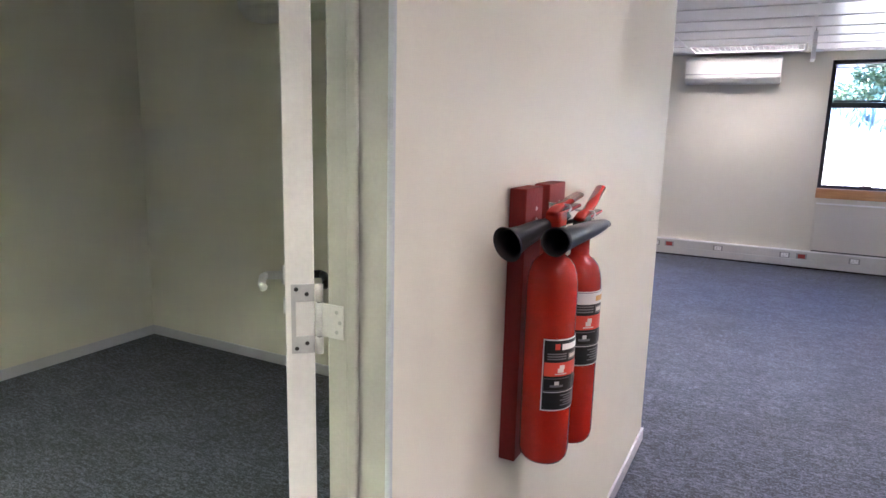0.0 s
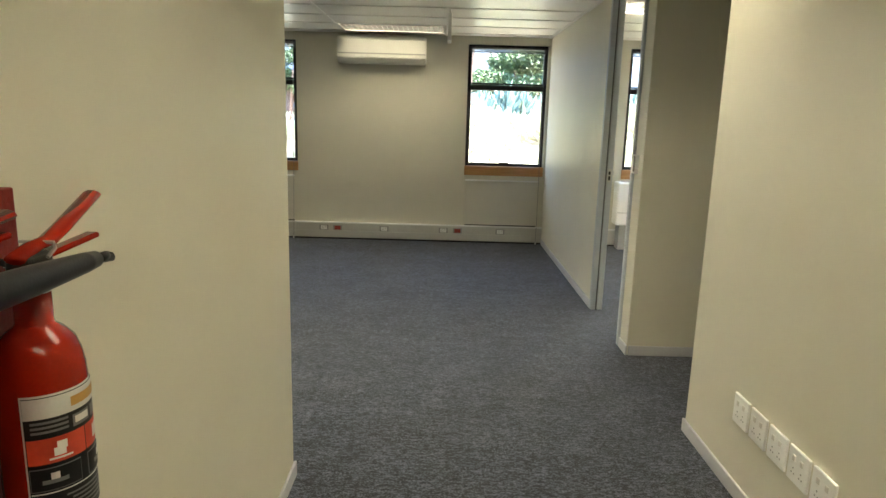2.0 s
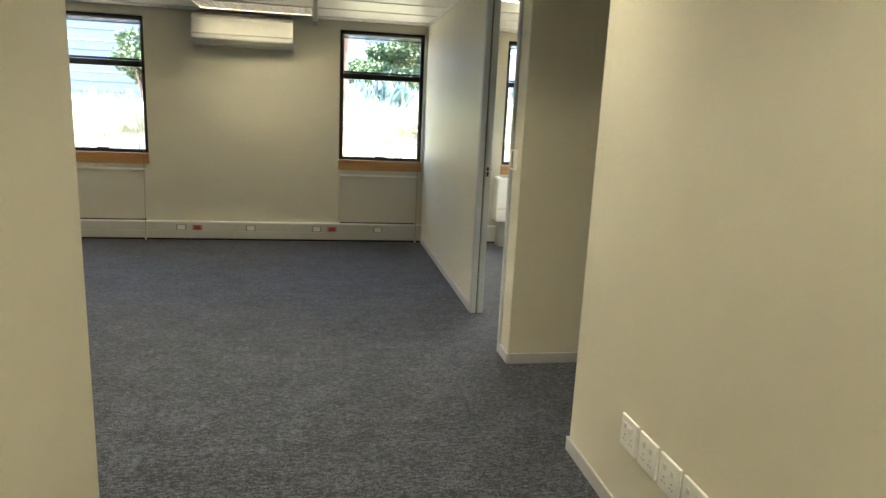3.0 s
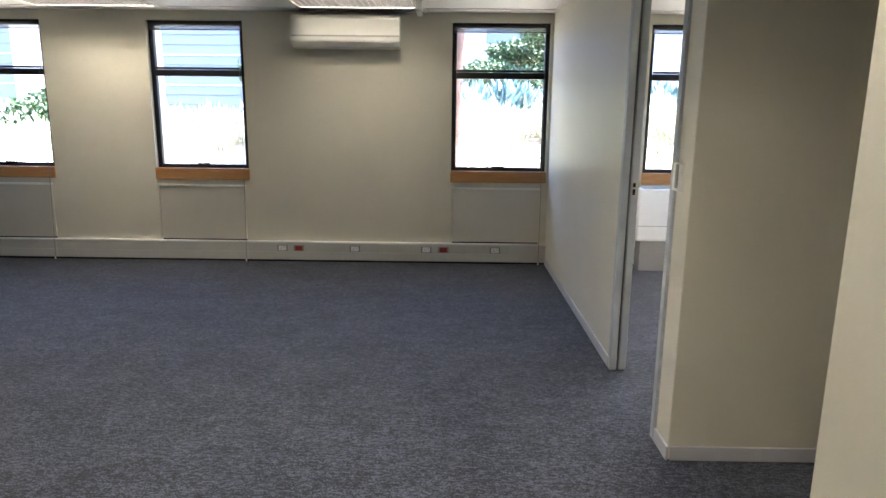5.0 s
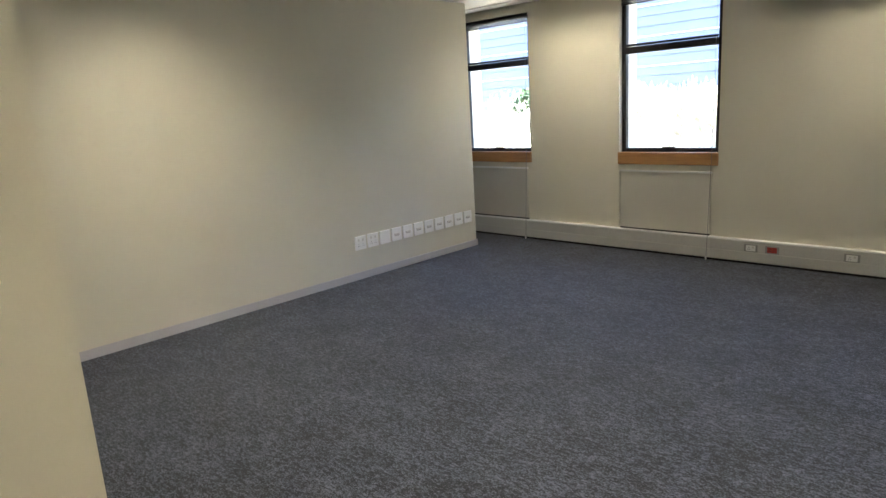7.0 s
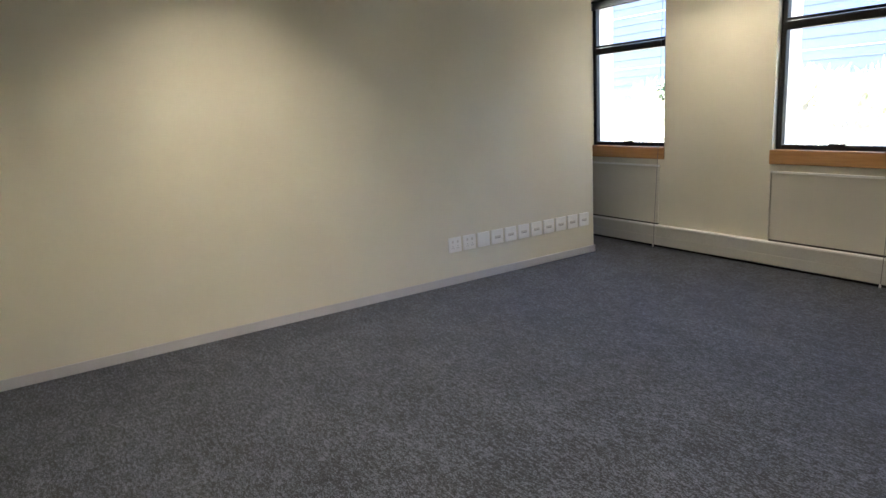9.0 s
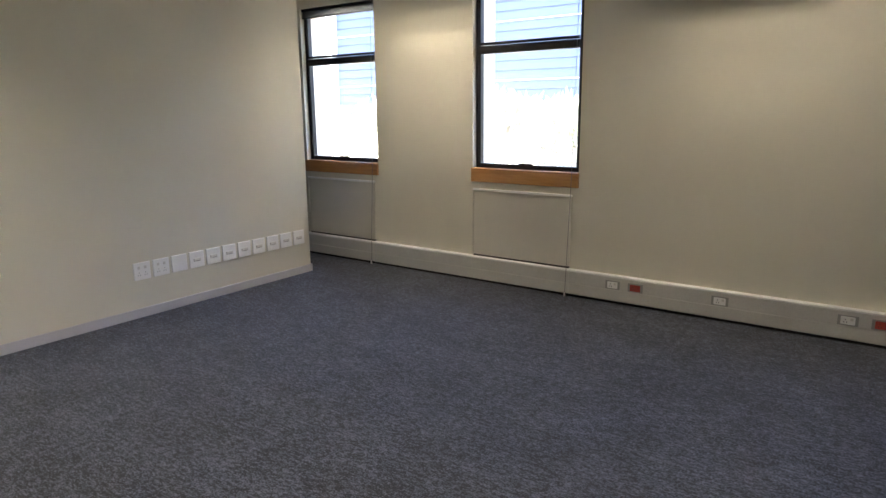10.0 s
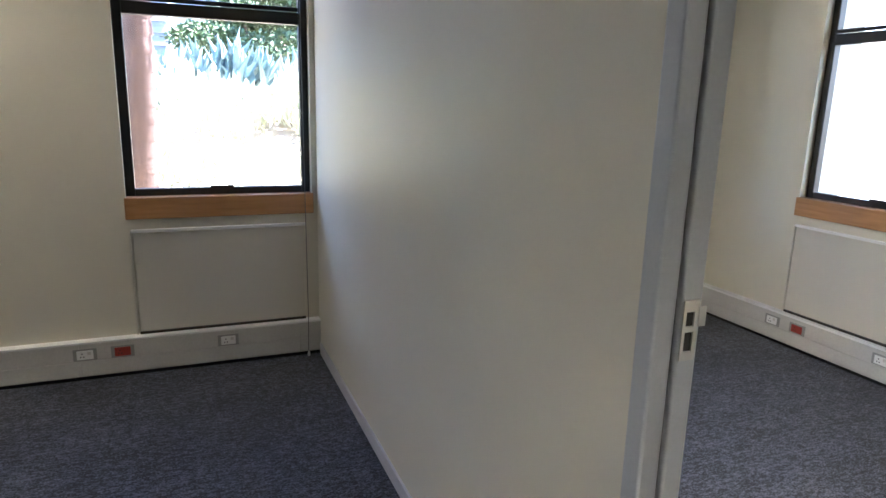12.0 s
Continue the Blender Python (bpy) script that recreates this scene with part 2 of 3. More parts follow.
def tube(points, r, seg=10):
    bm = bmesh.new()
    pts = [Vector(p) for p in points]
    rings = []
    for i, p in enumerate(pts):
        d = (pts[min(i + 1, len(pts) - 1)] - pts[max(i - 1, 0)]).normalized()
        q = d.to_track_quat("Z", "Y")
        rings.append([bm.verts.new(p + q @ Vector((r * math.cos(2 * math.pi * k / seg), r * math.sin(2 * math.pi * k / seg), 0))) for k in range(seg)])
    for a, b in zip(rings, rings[1:]):
        for k in range(seg):
            bm.faces.new((a[k], a[(k + 1) % seg], b[(k + 1) % seg], b[k]))
    bm.faces.new(rings[0][::-1])
    bm.faces.new(rings[-1])
    return bm


def pierced(axis, a0, a1, u0, u1, z0, z1, holes):
    """A wall slab that fills a0..a1 across, u0..u1 along and z0..z1 up, less its holes (u0, u1, z0, z1)."""
    us = sorted({u0, u1, *[h[0] for h in holes], *[h[1] for h in holes]})
    zs = sorted({z0, z1, *[h[2] for h in holes], *[h[3] for h in holes]})
    full = {}
    for i in range(len(us) - 1):
        for k in range(len(zs) - 1):
            u, z = (us[i] + us[i + 1]) / 2, (zs[k] + zs[k + 1]) / 2
            full[i, k] = not any(h[0] < u < h[1] and h[2] < z < h[3] for h in holes)
    bm = bmesh.new()
    made = {}

    def v(a, u, z):
        if (a, u, z) not in made:
            made[a, u, z] = bm.verts.new((a, u, z) if axis == "x" else (u, a, z))
        return made[a, u, z]

    for (i, k), f in full.items():
        if not f:
            continue
        ua, ub, za, zb = us[i], us[i + 1], zs[k], zs[k + 1]
        for a in (a0, a1):
            bm.faces.new((v(a, ua, za), v(a, ub, za), v(a, ub, zb), v(a, ua, zb)))
        for di, dk, e in ((-1, 0, ((ua, za), (ua, zb))), (1, 0, ((ub, za), (ub, zb))), (0, -1, ((ua, za), (ub, za))), (0, 1, ((ua, zb), (ub, zb)))):
            if not full.get((i + di, k + dk), False):
                (p, q), (r, s) = e
                bm.faces.new((v(a0, p, q), v(a0, r, s), v(a1, r, s), v(a1, p, q)))
    return bm


def structure(name, bm, mat, label, category, parent=None):
    return tagged(mesh_object(name, bm, mat, parent), label, category, kind="structure")


# ---- plan ----
CEILING, FAR = 2.455, 8.63
LEFT, RIGHT, SPUR = -3.894, 1.425, -0.412
WIN_LOW, WIN_TOP, GLASS_Y = 0.938, 2.365, 8.70
WINDOWS = ((-4.50, -3.564), (-2.529, -1.591), (0.447, 1.395), (2.365, 3.305))
SIDE_X, SIDE_WINDOW = 4.27, (6.92, 7.858)  # the office's side wall

# ---- large structure ----
structure("floor", boxed(-6.0, SIDE_X, -3.0, FAR, -0.1, 0), CARPET, "blue-grey flecked needle-felt office carpet", "floor")
structure("wall_window_side", pierced("y", FAR, FAR + 0.34, -6.12, 4.6, -0.3, 3.0,
          [(a, b, WIN_LOW, WIN_TOP) for a, b in WINDOWS]), CREAM,
          "cream painted outer wall with window openings", "wall")
structure("wall_right_office_outer", pierced("x", SIDE_X, SIDE_X + 0.34, 4.762, FAR, -0.3, 3.0, [(*SIDE_WINDOW, WIN_LOW, WIN_TOP)]), CREAM,
          "cream painted outer wall with one window", "wall")
structure("wall_partition_right", boxed(RIGHT, RIGHT + 0.085, 5.831, FAR, 0, CEILING, bevel=0.002), CREAM, "thin satin cream partition wall", "wall")
structure("wall_pillar", boxed(RIGHT + 0.003, SIDE_X, 4.762, 4.93, 0, CEILING, bevel=0.003), CREAM, "cream painted wall stub beside the doorway", "wall")
structure("wall_corridor_right", boxed(1.426, 1.55, -3.0, 3.705, 0, CEILING, bevel=0.003), CREAM, "cream painted corridor wall with sockets", "wall")
structure("wall_alcove_back", boxed(2.6, 2.7, 3.585, 4.762, 0, CEILING), CREAM, "plain cream wall closing the side passage", "wall")
structure("wall_alcove_side", boxed(1.55, 2.6, 3.585, 3.705, 0, CEILING), CREAM, "plain cream wall of the side passage", "wall")
structure("wall_spur", pierced("x", SPUR - 0.11, SPUR, -3.0, 3.20, 0, CEILING, [(-0.01, 0.850, 0, 2.105)]), CREAM, "cream painted wall with a doorway and fire extinguishers", "wall")
structure("wall_back_partition", boxed(LEFT, SPUR - 0.11, 3.08, 3.20, 0, CEILING), CREAM, "cream painted partition between the rooms", "wall")
structure("wall_left", boxed(LEFT - 0.10, LEFT, 3.08, 8.045, 0, CEILING, bevel=0.003), CREAM, "long cream partition wall ending short of the windows", "wall")
structure("wall_small_office_left", boxed(-3.99, -3.836, -3.0, 3.08, 0, CEILING), CREAM, "cream painted wall of the dim office", "wall")
structure("wall_neighbour", boxed(-6.12, -6.0, 3.0, FAR, 0, CEILING), CREAM, "plain cream wall of the neighbouring room", "wall")
structure("wall_neighbour_near", boxed(-6.0, LEFT - 0.10, 3.0, 3.12, 0, CEILING), CREAM, "plain cream wall of the neighbouring room", "wall")
structure("wall_rear", boxed(-3.99, 1.55, -3.12, -3.0, 0, CEILING), CREAM, "plain cream wall closing the corridor", "wall")


def ceiling():
    """Lay-in metal planks: long panels across the room, with open joints, on runners."""
    bm = bmesh.new()
    xs = [-6.0 + 0.0] + [v for v in (-5.73, -4.58, -3.43, -2.28, -1.0, 0.185, 1.40, 2.6, 3.8)] + [SIDE_X]
    for a, b in zip(xs, xs[1:]):
        y = -3.0
        while y < FAR - 0.03:
            y2 = y + 0.117 if y < -2.9 else y + 0.5633 if y < 8.3 else FAR
            skip = any(a < lx < b and ly - 0.285 < (y + y2) / 2 < ly + 0.285 for lx, ly in LIGHTS)
            if not skip:
                box(bm, a + 0.012, b - 0.012, y + 0.006, y2 - 0.006, CEILING, CEILING + 0.014)
                box(bm, a + 0.012, b - 0.012, y - 0.004, y + 0.004, CEILING - 0.007, CEILING + 0.012)
            y = y2
    n = len(bm.faces)
    box(bm, -6.12, SIDE_X, -3.12, FAR, CEILING + 0.16, CEILING + 0.2)
    for x in xs[1:-1]:
        box(bm, x - 0.012, x + 0.012, -3.0, FAR, CEILING - 0.006, CEILING + 0.008)
    for f in list(bm.faces)[n:n + 6]:
        f.material_index = 1
    ob = mesh_object("ceiling", bm, [CEIL, GAP])
    return tagged(ob, "white metal plank ceiling with narrow joints", "ceiling", kind="structure")


# Only the two at y 8.101 are seen; the rest are added out of view.
# The corridor lamp at y 3.594 is put there to brighten the wall stub.
LIGHTS = [(-2.855, 8.101), (-0.41, 8.101), (-2.855, 4.722), (-0.41, 4.722), (0.79, 3.594), (0.79, 1.905), (0.79, 0.215), (2.0, 6.411), (-1.64, -0.348)]
ceiling()
# Out of view; the overhang on +x is added to keep sun off the side window.
structure("roof", boxed(-6.5, 6.4, -3.5, FAR + 0.6, 3.0, 3.15), ROOFING, "unseen flat grey roof over the offices, widened to shade the side window", "roof")


def ceiling_light(x, y, tube_glass):
    e = empty("ceiling_light", x, y, CEILING)
    w, d = 0.575, 0.285
    fr = bmesh.new()
    box(fr, -w, w, -d, -d + 0.02, -0.008, 0.1)
    box(fr, -w, w, d - 0.02, d, -0.008, 0.1)
    box(fr, -w, -w + 0.02, -d + 0.02, d - 0.02, -0.008, 0.1)
    box(fr, w - 0.02, w, -d + 0.02, d - 0.02, -0.008, 0.1)
    box(fr, -w, w, -d, d, 0.1, 0.105)
    part("frame", fr, CEIL, e)
    blade = None
    for i in range(1, 20):
        px = -w + 0.02 + i * (2 * w - 0.04) / 20
        if blade is None:
            blade = part("louvre_blade", boxed(-0.0015, 0.0015, -d + 0.02, d - 0.02, -0.004, 0.024), LOUVRE, e)
            ob = blade
        else:
            ob = new("louvre_blade", blade.data)
            ob.parent = e
        ob.location = (px, 0, 0)
    for k in range(10):
        py = -0.225 + 0.05 * k
        part("reflector_rail", boxed(-w + 0.02, w - 0.02, py - 0.0015, py + 0.0015, -0.003, 0.023), RAIL, e)
    for py in (-0.18, 0, 0.18):
        part("tube", rod((-w + 0.04, py, 0.068), (w - 0.04, py, 0.068), 0.013, 10), tube_glass, e, smooth=True)
    return tagged(e, "recessed fluorescent ceiling light with aluminium louvres", "ceiling light", "ceiling lights")


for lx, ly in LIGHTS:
    ceiling_light(lx, ly, TUBE_WINDOW_LEFT if (lx, ly) == (-2.855, 8.101) else TUBE_WINDOW if ly > 8 else TUBE_ROOM_FILL if (lx, ly) == (-0.41, 4.722) else TUBE_WEAK if (lx, ly) == (-2.855, 4.722) else TUBE_OFFICE_FILL if (lx, ly) == (-1.64, -0.348) else TUBE_CORRIDOR if lx == 0.79 else TUBE_SIDE_FILL)


# ---- skirting ----
def skirting(name, x0, x1, y0, y1):
    bm = boxed(x0, x1, y0, y1, 0, 0.066, bevel=0.003)
    structure(name, bm, SKIRT, "grey vinyl skirting along the wall foot", "skirting")


skirting("baseboard_left", LEFT, LEFT + 0.012, 3.212, 8.045)
skirting("baseboard_left_end", LEFT - 0.10, LEFT + 0.012, 8.046, 8.056)
skirting("baseboard_back", LEFT, SPUR, 3.201, 3.212)
skirting("baseboard_spur", SPUR + 0.001, SPUR + 0.012, 0.862, 3.212)
skirting("baseboard_corridor", 1.414, 1.425, -3.0, 3.717)
skirting("baseboard_corridor_end", 1.426, 2.6, 3.706, 3.717)
skirting("baseboard_pillar", RIGHT + 0.01, 2.6, 4.750, 4.761)
skirting("baseboard_pillar_side", RIGHT - 0.009, RIGHT + 0.002, 4.750, 4.93)
skirting("baseboard_partition", RIGHT - 0.012, RIGHT - 0.001, 5.831, 8.56)
skirting("baseboard_small_office_left", -3.835, -3.824, -3.0, 3.068)
skirting("baseboard_small_office_back", -3.835, SPUR - 0.11, 3.068, 3.079)


# ---- windows ----
def window(number, x0, x1, m=None):
    """A fixed lower pane, an opening upper pane, dark frame, pine sill board."""
    e = empty("window_%d" % number)
    fr = bmesh.new()
    y0, y1 = GLASS_Y - 0.02, GLASS_Y + 0.03
    box(fr, x0, x0 + 0.045, y0, y1, WIN_LOW, WIN_TOP, bevel=0.004)
    box(fr, x1 - 0.045, x1, y0, y1, WIN_LOW, WIN_TOP, bevel=0.004)
    box(fr, x0 + 0.045, x1 - 0.045, y0 + 0.002, y1, WIN_LOW, WIN_LOW + 0.04, bevel=0.004)
    box(fr, x0 + 0.045, x1 - 0.045, y0 + 0.002, y1, WIN_TOP - 0.045, WIN_TOP, bevel=0.004)
    part("window_frame", fr, FRAME, e)
    tr = boxed(x0 + 0.045, x1 - 0.045, y0 - 0.008, y1 - 0.004, 1.843, 1.905, bevel=0.005)
    box(tr, x0 + 0.048, x1 - 0.048, y0 - 0.012, y0 + 0.01, 1.908, 1.930, bevel=0.003)
    part("transom", tr, FRAME, e)
    hd = boxed((x0 + x1) / 2 - 0.06, (x0 + x1) / 2 + 0.06, y0 - 0.012, y0 + 0.005, WIN_LOW + 0.038, WIN_LOW + 0.052, bevel=0.003)
    part("window_catch", hd, FRAME, e)
    for a, b in ((WIN_LOW + 0.04, 1.843), (1.905, WIN_TOP - 0.045)):
        p = part("pane", boxed(x0 + 0.04, x1 - 0.04, GLASS_Y + 0.006, GLASS_Y + 0.010, a, b), GLASS, e)
        p.visible_shadow = False
    sill = boxed(x0 - 0.006, x1 + 0.006, FAR - 0.022, FAR - 0.001, 0.830, WIN_LOW + 0.004, bevel=0.003)
    box(sill, x0 + 0.001, x1 - 0.001, FAR - 0.001, y0, WIN_LOW - 0.02, WIN_LOW + 0.004)
    part("window_sill", sill, WOOD, e, "varnished pine sill board")
    if m is not None:
        e.matrix_basis = m
    return tagged(e, "dark bronze aluminium window with pine sill board", "window", kind="structure")


def venetian_blind(x0, x1, cord_x, m=None):
    """The bunched blind at the window's head and its pull cord down to the floor."""
    e = empty("venetian_blind")
    part("head_rail", boxed(x0 + 0.01, x1 - 0.01, FAR + 0.012, FAR + 0.045, WIN_TOP - 0.028, WIN_TOP - 0.002, bevel=0.002), BLIND, e)
    for i in range(5):
        z = WIN_TOP - 0.036 - i * 0.009
        part("slat", boxed(x0 + 0.012, x1 - 0.012, FAR + 0.014, FAR + 0.043, z - 0.002, z + 0.0015), BLIND, e)
    part("bottom_rail", boxed(x0 + 0.012, x1 - 0.012, FAR + 0.014, FAR + 0.043, WIN_TOP - 0.09, WIN_TOP - 0.079, bevel=0.002), BLIND, e)
    part("cord", tube([(cord_x, FAR + 0.01, WIN_TOP - 0.03), (cord_x + 0.002, FAR - 0.03, WIN_LOW + 0.02), (cord_x, FAR - 0.072, 0.25), (cord_x - 0.004, FAR - 0.078, 0.03)], 0.0022, 6), RAIL, e, "thin dark grey pull cord")
    part("cord_weight", lathe([(0, 0), (0.007, 0.002), (0.008, 0.012), (0.004, 0.03), (0, 0.032)], 12, pose(cord_x - 0.004, FAR - 0.085, 0.001)), PLASTIC, e, "white cord weight")
    if m is not None:
        e.matrix_basis = m
    return tagged(e, "black venetian blind bunched at the window head", "blind", "window blinds")


for n, (a, b) in enumerate(WINDOWS):
    window(n + 1, a, b)
    venetian_blind(a, b, b - 0.045)
side = Matrix.Translation((SIDE_X, 0, 0)) @ pose(0, 0, 0, 0, 0, -90) @ Matrix.Translation((0, -FAR, 0))
window(5, -SIDE_WINDOW[1], -SIDE_WINDOW[0], side)


def infill_panel(x0, x1, m=None):
    e = empty("infill_panel")
    part("board", boxed(x0 + 0.02, x1 - 0.05, FAR - 0.014, FAR - 0.001, 0.222, 0.758, bevel=0.003), PANEL, e)
    part("top_bead", boxed(x0 + 0.012, x1 - 0.042, FAR - 0.024, FAR - 0.001, 0.760, 0.776, bevel=0.003), PLASTIC, e, "white top bead")
    part("bottom_gap", boxed(x0 + 0.02, x1 - 0.05, FAR - 0.020, FAR - 0.001, 0.2085, 0.221), DARK_METAL, e, "dark brown bottom strip")
    part("side_bead", boxed(x0 + 0.004, x0 + 0.014, FAR - 0.020, FAR - 0.001, 0.2085, 0.759, bevel=0.002), PANEL, e)
    if m is not None:
        e.matrix_basis = m
    return tagged(e, "cream infill panel under the window sill", "panel", "panels under the windows", kind="structure")


for a, b in WINDOWS:
    infill_panel(a, b)
infill_panel(-SIDE_WINDOW[1], -SIDE_WINDOW[0], side)


# ---- cable trunking ----
def trunking(name, x0, x1, m=None):
    e = empty(name)
    D = FAR - 0.06
    part("body", boxed(x0, x1, D + 0.006, FAR - 0.001, 0.018, 0.196, bevel=0.004), TRUNK, e)
    x = x0
    lids = [x0] + [v for v in (-3.6, -1.62, 0.18, 1.30) if x0 < v < x1] + [x1]
    for a, b in zip(lids, lids[1:]):
        part("upper_lid", boxed(a + 0.002, b - 0.002, D, D + 0.006, 0.108, 0.194, bevel=0.0025), TRUNK, e)
        part("lower_lid", boxed(a + 0.002, b - 0.002, D, D + 0.006, 0.022, 0.103, bevel=0.0025), TRUNK, e)
    part("top_lip", boxed(x0, x1, D - 0.002, FAR - 0.001, 0.1965, 0.208, bevel=0.003), PLASTIC, e)
    # the dark line of shadow at the floor, made as a black strip
    part("foot_shadow_strip", boxed(x0, x1, D + 0.01, FAR - 0.001, 0.0, 0.0175), BLACK, e, "black strip standing for the shadow under the trunking")
    if m is not None:
        e.matrix_basis = m
    return tagged(e, "pale aluminium cable trunking along the wall foot", "trunking", kind="structure")


trunking("cable_trunking_main", -6.0, RIGHT - 0.002)
trunking("cable_trunking_office", RIGHT + 0.087, SIDE_X - 0.002)
trunking("cable_trunking_side", -FAR + 0.062, -4.94, side)


def trunk_outlet(x, red, m=None):
    e = empty("power_outlet")
    D = FAR - 0.06
    part("surround", boxed(-0.055, 0.055, -0.005, -0.0005, -0.032, 0.032, bevel=0.002), GREY_PLASTIC, e)
    face = RED_PLASTIC if red else PLASTIC
    part("face_plate", boxed(-0.038, 0.038, -0.010, -0.0055, -0.024, 0.024, bevel=0.003), face, e)
    if not red:
        part("rocker_switch", boxed(0.012, 0.028, -0.0135, -0.0105, 0.002, 0.018, bevel=0.001), LABEL_WHITE, e)
    for sx, sz in ((-0.02, -0.009), (-0.006, -0.009), (-0.013, 0.008)):
        part("socket_hole", lathe([(0, 0), (0.0035, 0), (0.0035, 0.0008), (0, 0.0008)], 8, pose(sx, -0.0101, sz, 90)), DARK_METAL, e)
    e.matrix_basis = (m or Matrix()) @ pose(x, D, 0.142)
    kind = "red dedicated power outlet set in the trunking" if red else "white power outlet set in the trunking"
    return tagged(e, kind, "outlet", "outlets in the trunking")


for x, red in ((-1.269, False), (-1.100, True), (-0.526, False), (0.205, False), (0.380, True), (0.907, False), (2.75, False), (2.92, True)):
    trunk_outlet(x, red)
for y, red in ((7.874, False), (7.69, True), (7.158, False)):
    trunk_outlet(-y, red, side)


# ---- wall plates ----
def wall_plate(kind, m):
    """A square plate that faces +x: four sockets, a blank, or a data shutter."""
    e = empty("wall_socket" if kind == "socket" else "data_outlet" if kind == "data" else "blank_plate")
    part("plate", boxed(0, 0.011, -0.062, 0.062, -0.062, 0.062, bevel=0.004), PLASTIC, e)
    if kind == "socket":
        for sy in (-0.024, 0.024):
            part("rocker_switch", boxed(0.0112, 0.0145, sy - 0.008, sy + 0.008, 0.016, 0.036, bevel=0.001), LABEL_WHITE, e)
            for dy, dz in ((-0.008, -0.028), (0.008, -0.028), (0, -0.010)):
                part("socket_hole", lathe([(0, 0), (0.0035, 0), (0.0035, 0.0008), (0, 0.0008)], 8, pose(0.0112, sy + dy, dz, 0, 90)), GREY_PLASTIC, e)
    elif kind == "data":
        part("shutter", boxed(0.0112, 0.0175, -0.030, 0.030, -0.014, 0.010, bevel=0.002), LABEL_WHITE, e)
        part("port_slot", boxed(0.0176, 0.0182, -0.020, 0.020, -0.012, -0.007), GREY_PLASTIC, e)
    e.matrix_basis = m
    text = {"socket": "white square twin socket plate on the wall", "data": "white square data outlet plate on the wall", "blank": "white square blank plate on the wall"}[kind]
    return tagged(e, text, "outlet", "white wall plates")


for i in range(11):
    wall_plate("socket" if i < 2 else "blank" if i == 2 else "data", pose(LEFT + 0.001, 6.468 + i * 0.1445, 0.330))
for i in range(5):
    wall_plate("socket", pose(1.425, 3.151 - i * 0.1435, 0.368, 0, 0, 180))
for x in (-3.2, -2.45):
    wall_plate("socket", pose(x, 3.201, 0.29, 0, 0, 90))


# ---- doorway to the right-hand office ----
def steel_jamb(name, y_face, sign):
    """A pressed-steel jamb with a rebate; the opening lies on the side of sign."""
    e = empty(name)
    def strip(name, x0, x1, back, mat, text=""):
        a, b = sorted((y_face - sign * 0.045, y_face - sign * back))
        part(name, boxed(RIGHT + x0, RIGHT + x1, a, b, 0, CEILING - 0.001, bevel=0.005 if back < 0.01 else 0.0), mat, e, text)

    strip("jamb", -0.010, 0.032, 0.0, STEEL_PAINT)
    # the rebate's shadow line, put into the groove's dark colour
    strip("shadow_groove", 0.0322, 0.0458, 0.016, RAIL, "recessed groove, dark grey for the shadow in the rebate")
    strip("rebate", 0.046, 0.089, 0.004, STEEL_PAINT)
    return e


jl = steel_jamb("door_frame_1", 5.785, -1)
strike = pierced("y", 5.7855, 5.7886, RIGHT + 0.049, RIGHT + 0.080, 1.042, 1.147, [(RIGHT + 0.055, RIGHT + 0.072, 1.102, 1.127), (RIGHT + 0.055, RIGHT + 0.072, 1.058, 1.092)])
part("strike_plate", strike, CHROME, jl, "steel strike plate with two slots")
part("strike_recess", boxed(RIGHT + 0.054, RIGHT + 0.073, 5.7883, 5.7889, 1.055, 1.13), BLACK, jl)
part("strike_lip", boxed(RIGHT + 0.080, RIGHT + 0.096, 5.7845, 5.7875, 1.10, 1.135, bevel=0.001), CHROME, jl)
tagged(jl, "grey painted steel door frame with strike plate", "door frame", kind="structure")
jr = steel_jamb("door_frame_2", 4.98, 1)
tagged(jr, "grey painted steel door frame against the wall stub", "door frame", kind="structure")

sw = empty("light_switch", RIGHT + 0.0025, 4.885, 1.245)
part("back_box", boxed(-0.022, 0, -0.038, 0.042, -0.06, 0.06, bevel=0.004), PLASTIC, sw)
part("rocker", boxed(-0.030, -0.0225, -0.032, -0.010, -0.045, 0.055, bevel=0.002), GREY_PLASTIC, sw, "grey rocker")
tagged(sw, "narrow white light switch on the door frame", "switch")


# ---- office heater ----
def floor_unit():
    e = empty("floor_air_conditioner", 2.26, FAR - 0.2, 0)
    part("casing", boxed(0, 0.72, -0.1, 0.12, 0.30, 0.815, bevel=0.025, seg=3), PLASTIC, e)
    for i in range(9):
        part("grille_slat", boxed(0.05, 0.67, -0.085 + i * 0.02, -0.077 + i * 0.02, 0.816, 0.821), GREY_PLASTIC, e)
    part("seam", boxed(0.01, 0.71, -0.1015, -0.0995, 0.45, 0.456), GREY_PLASTIC, e)
    part("foot_frame", boxed(0.06, 0.66, -0.06, 0.11, 0.0, 0.302), GREY_PLASTIC, e, "grey recessed foot")
    return tagged(e, "white floor-standing air conditioner under the window", "air conditioner")


floor_unit()


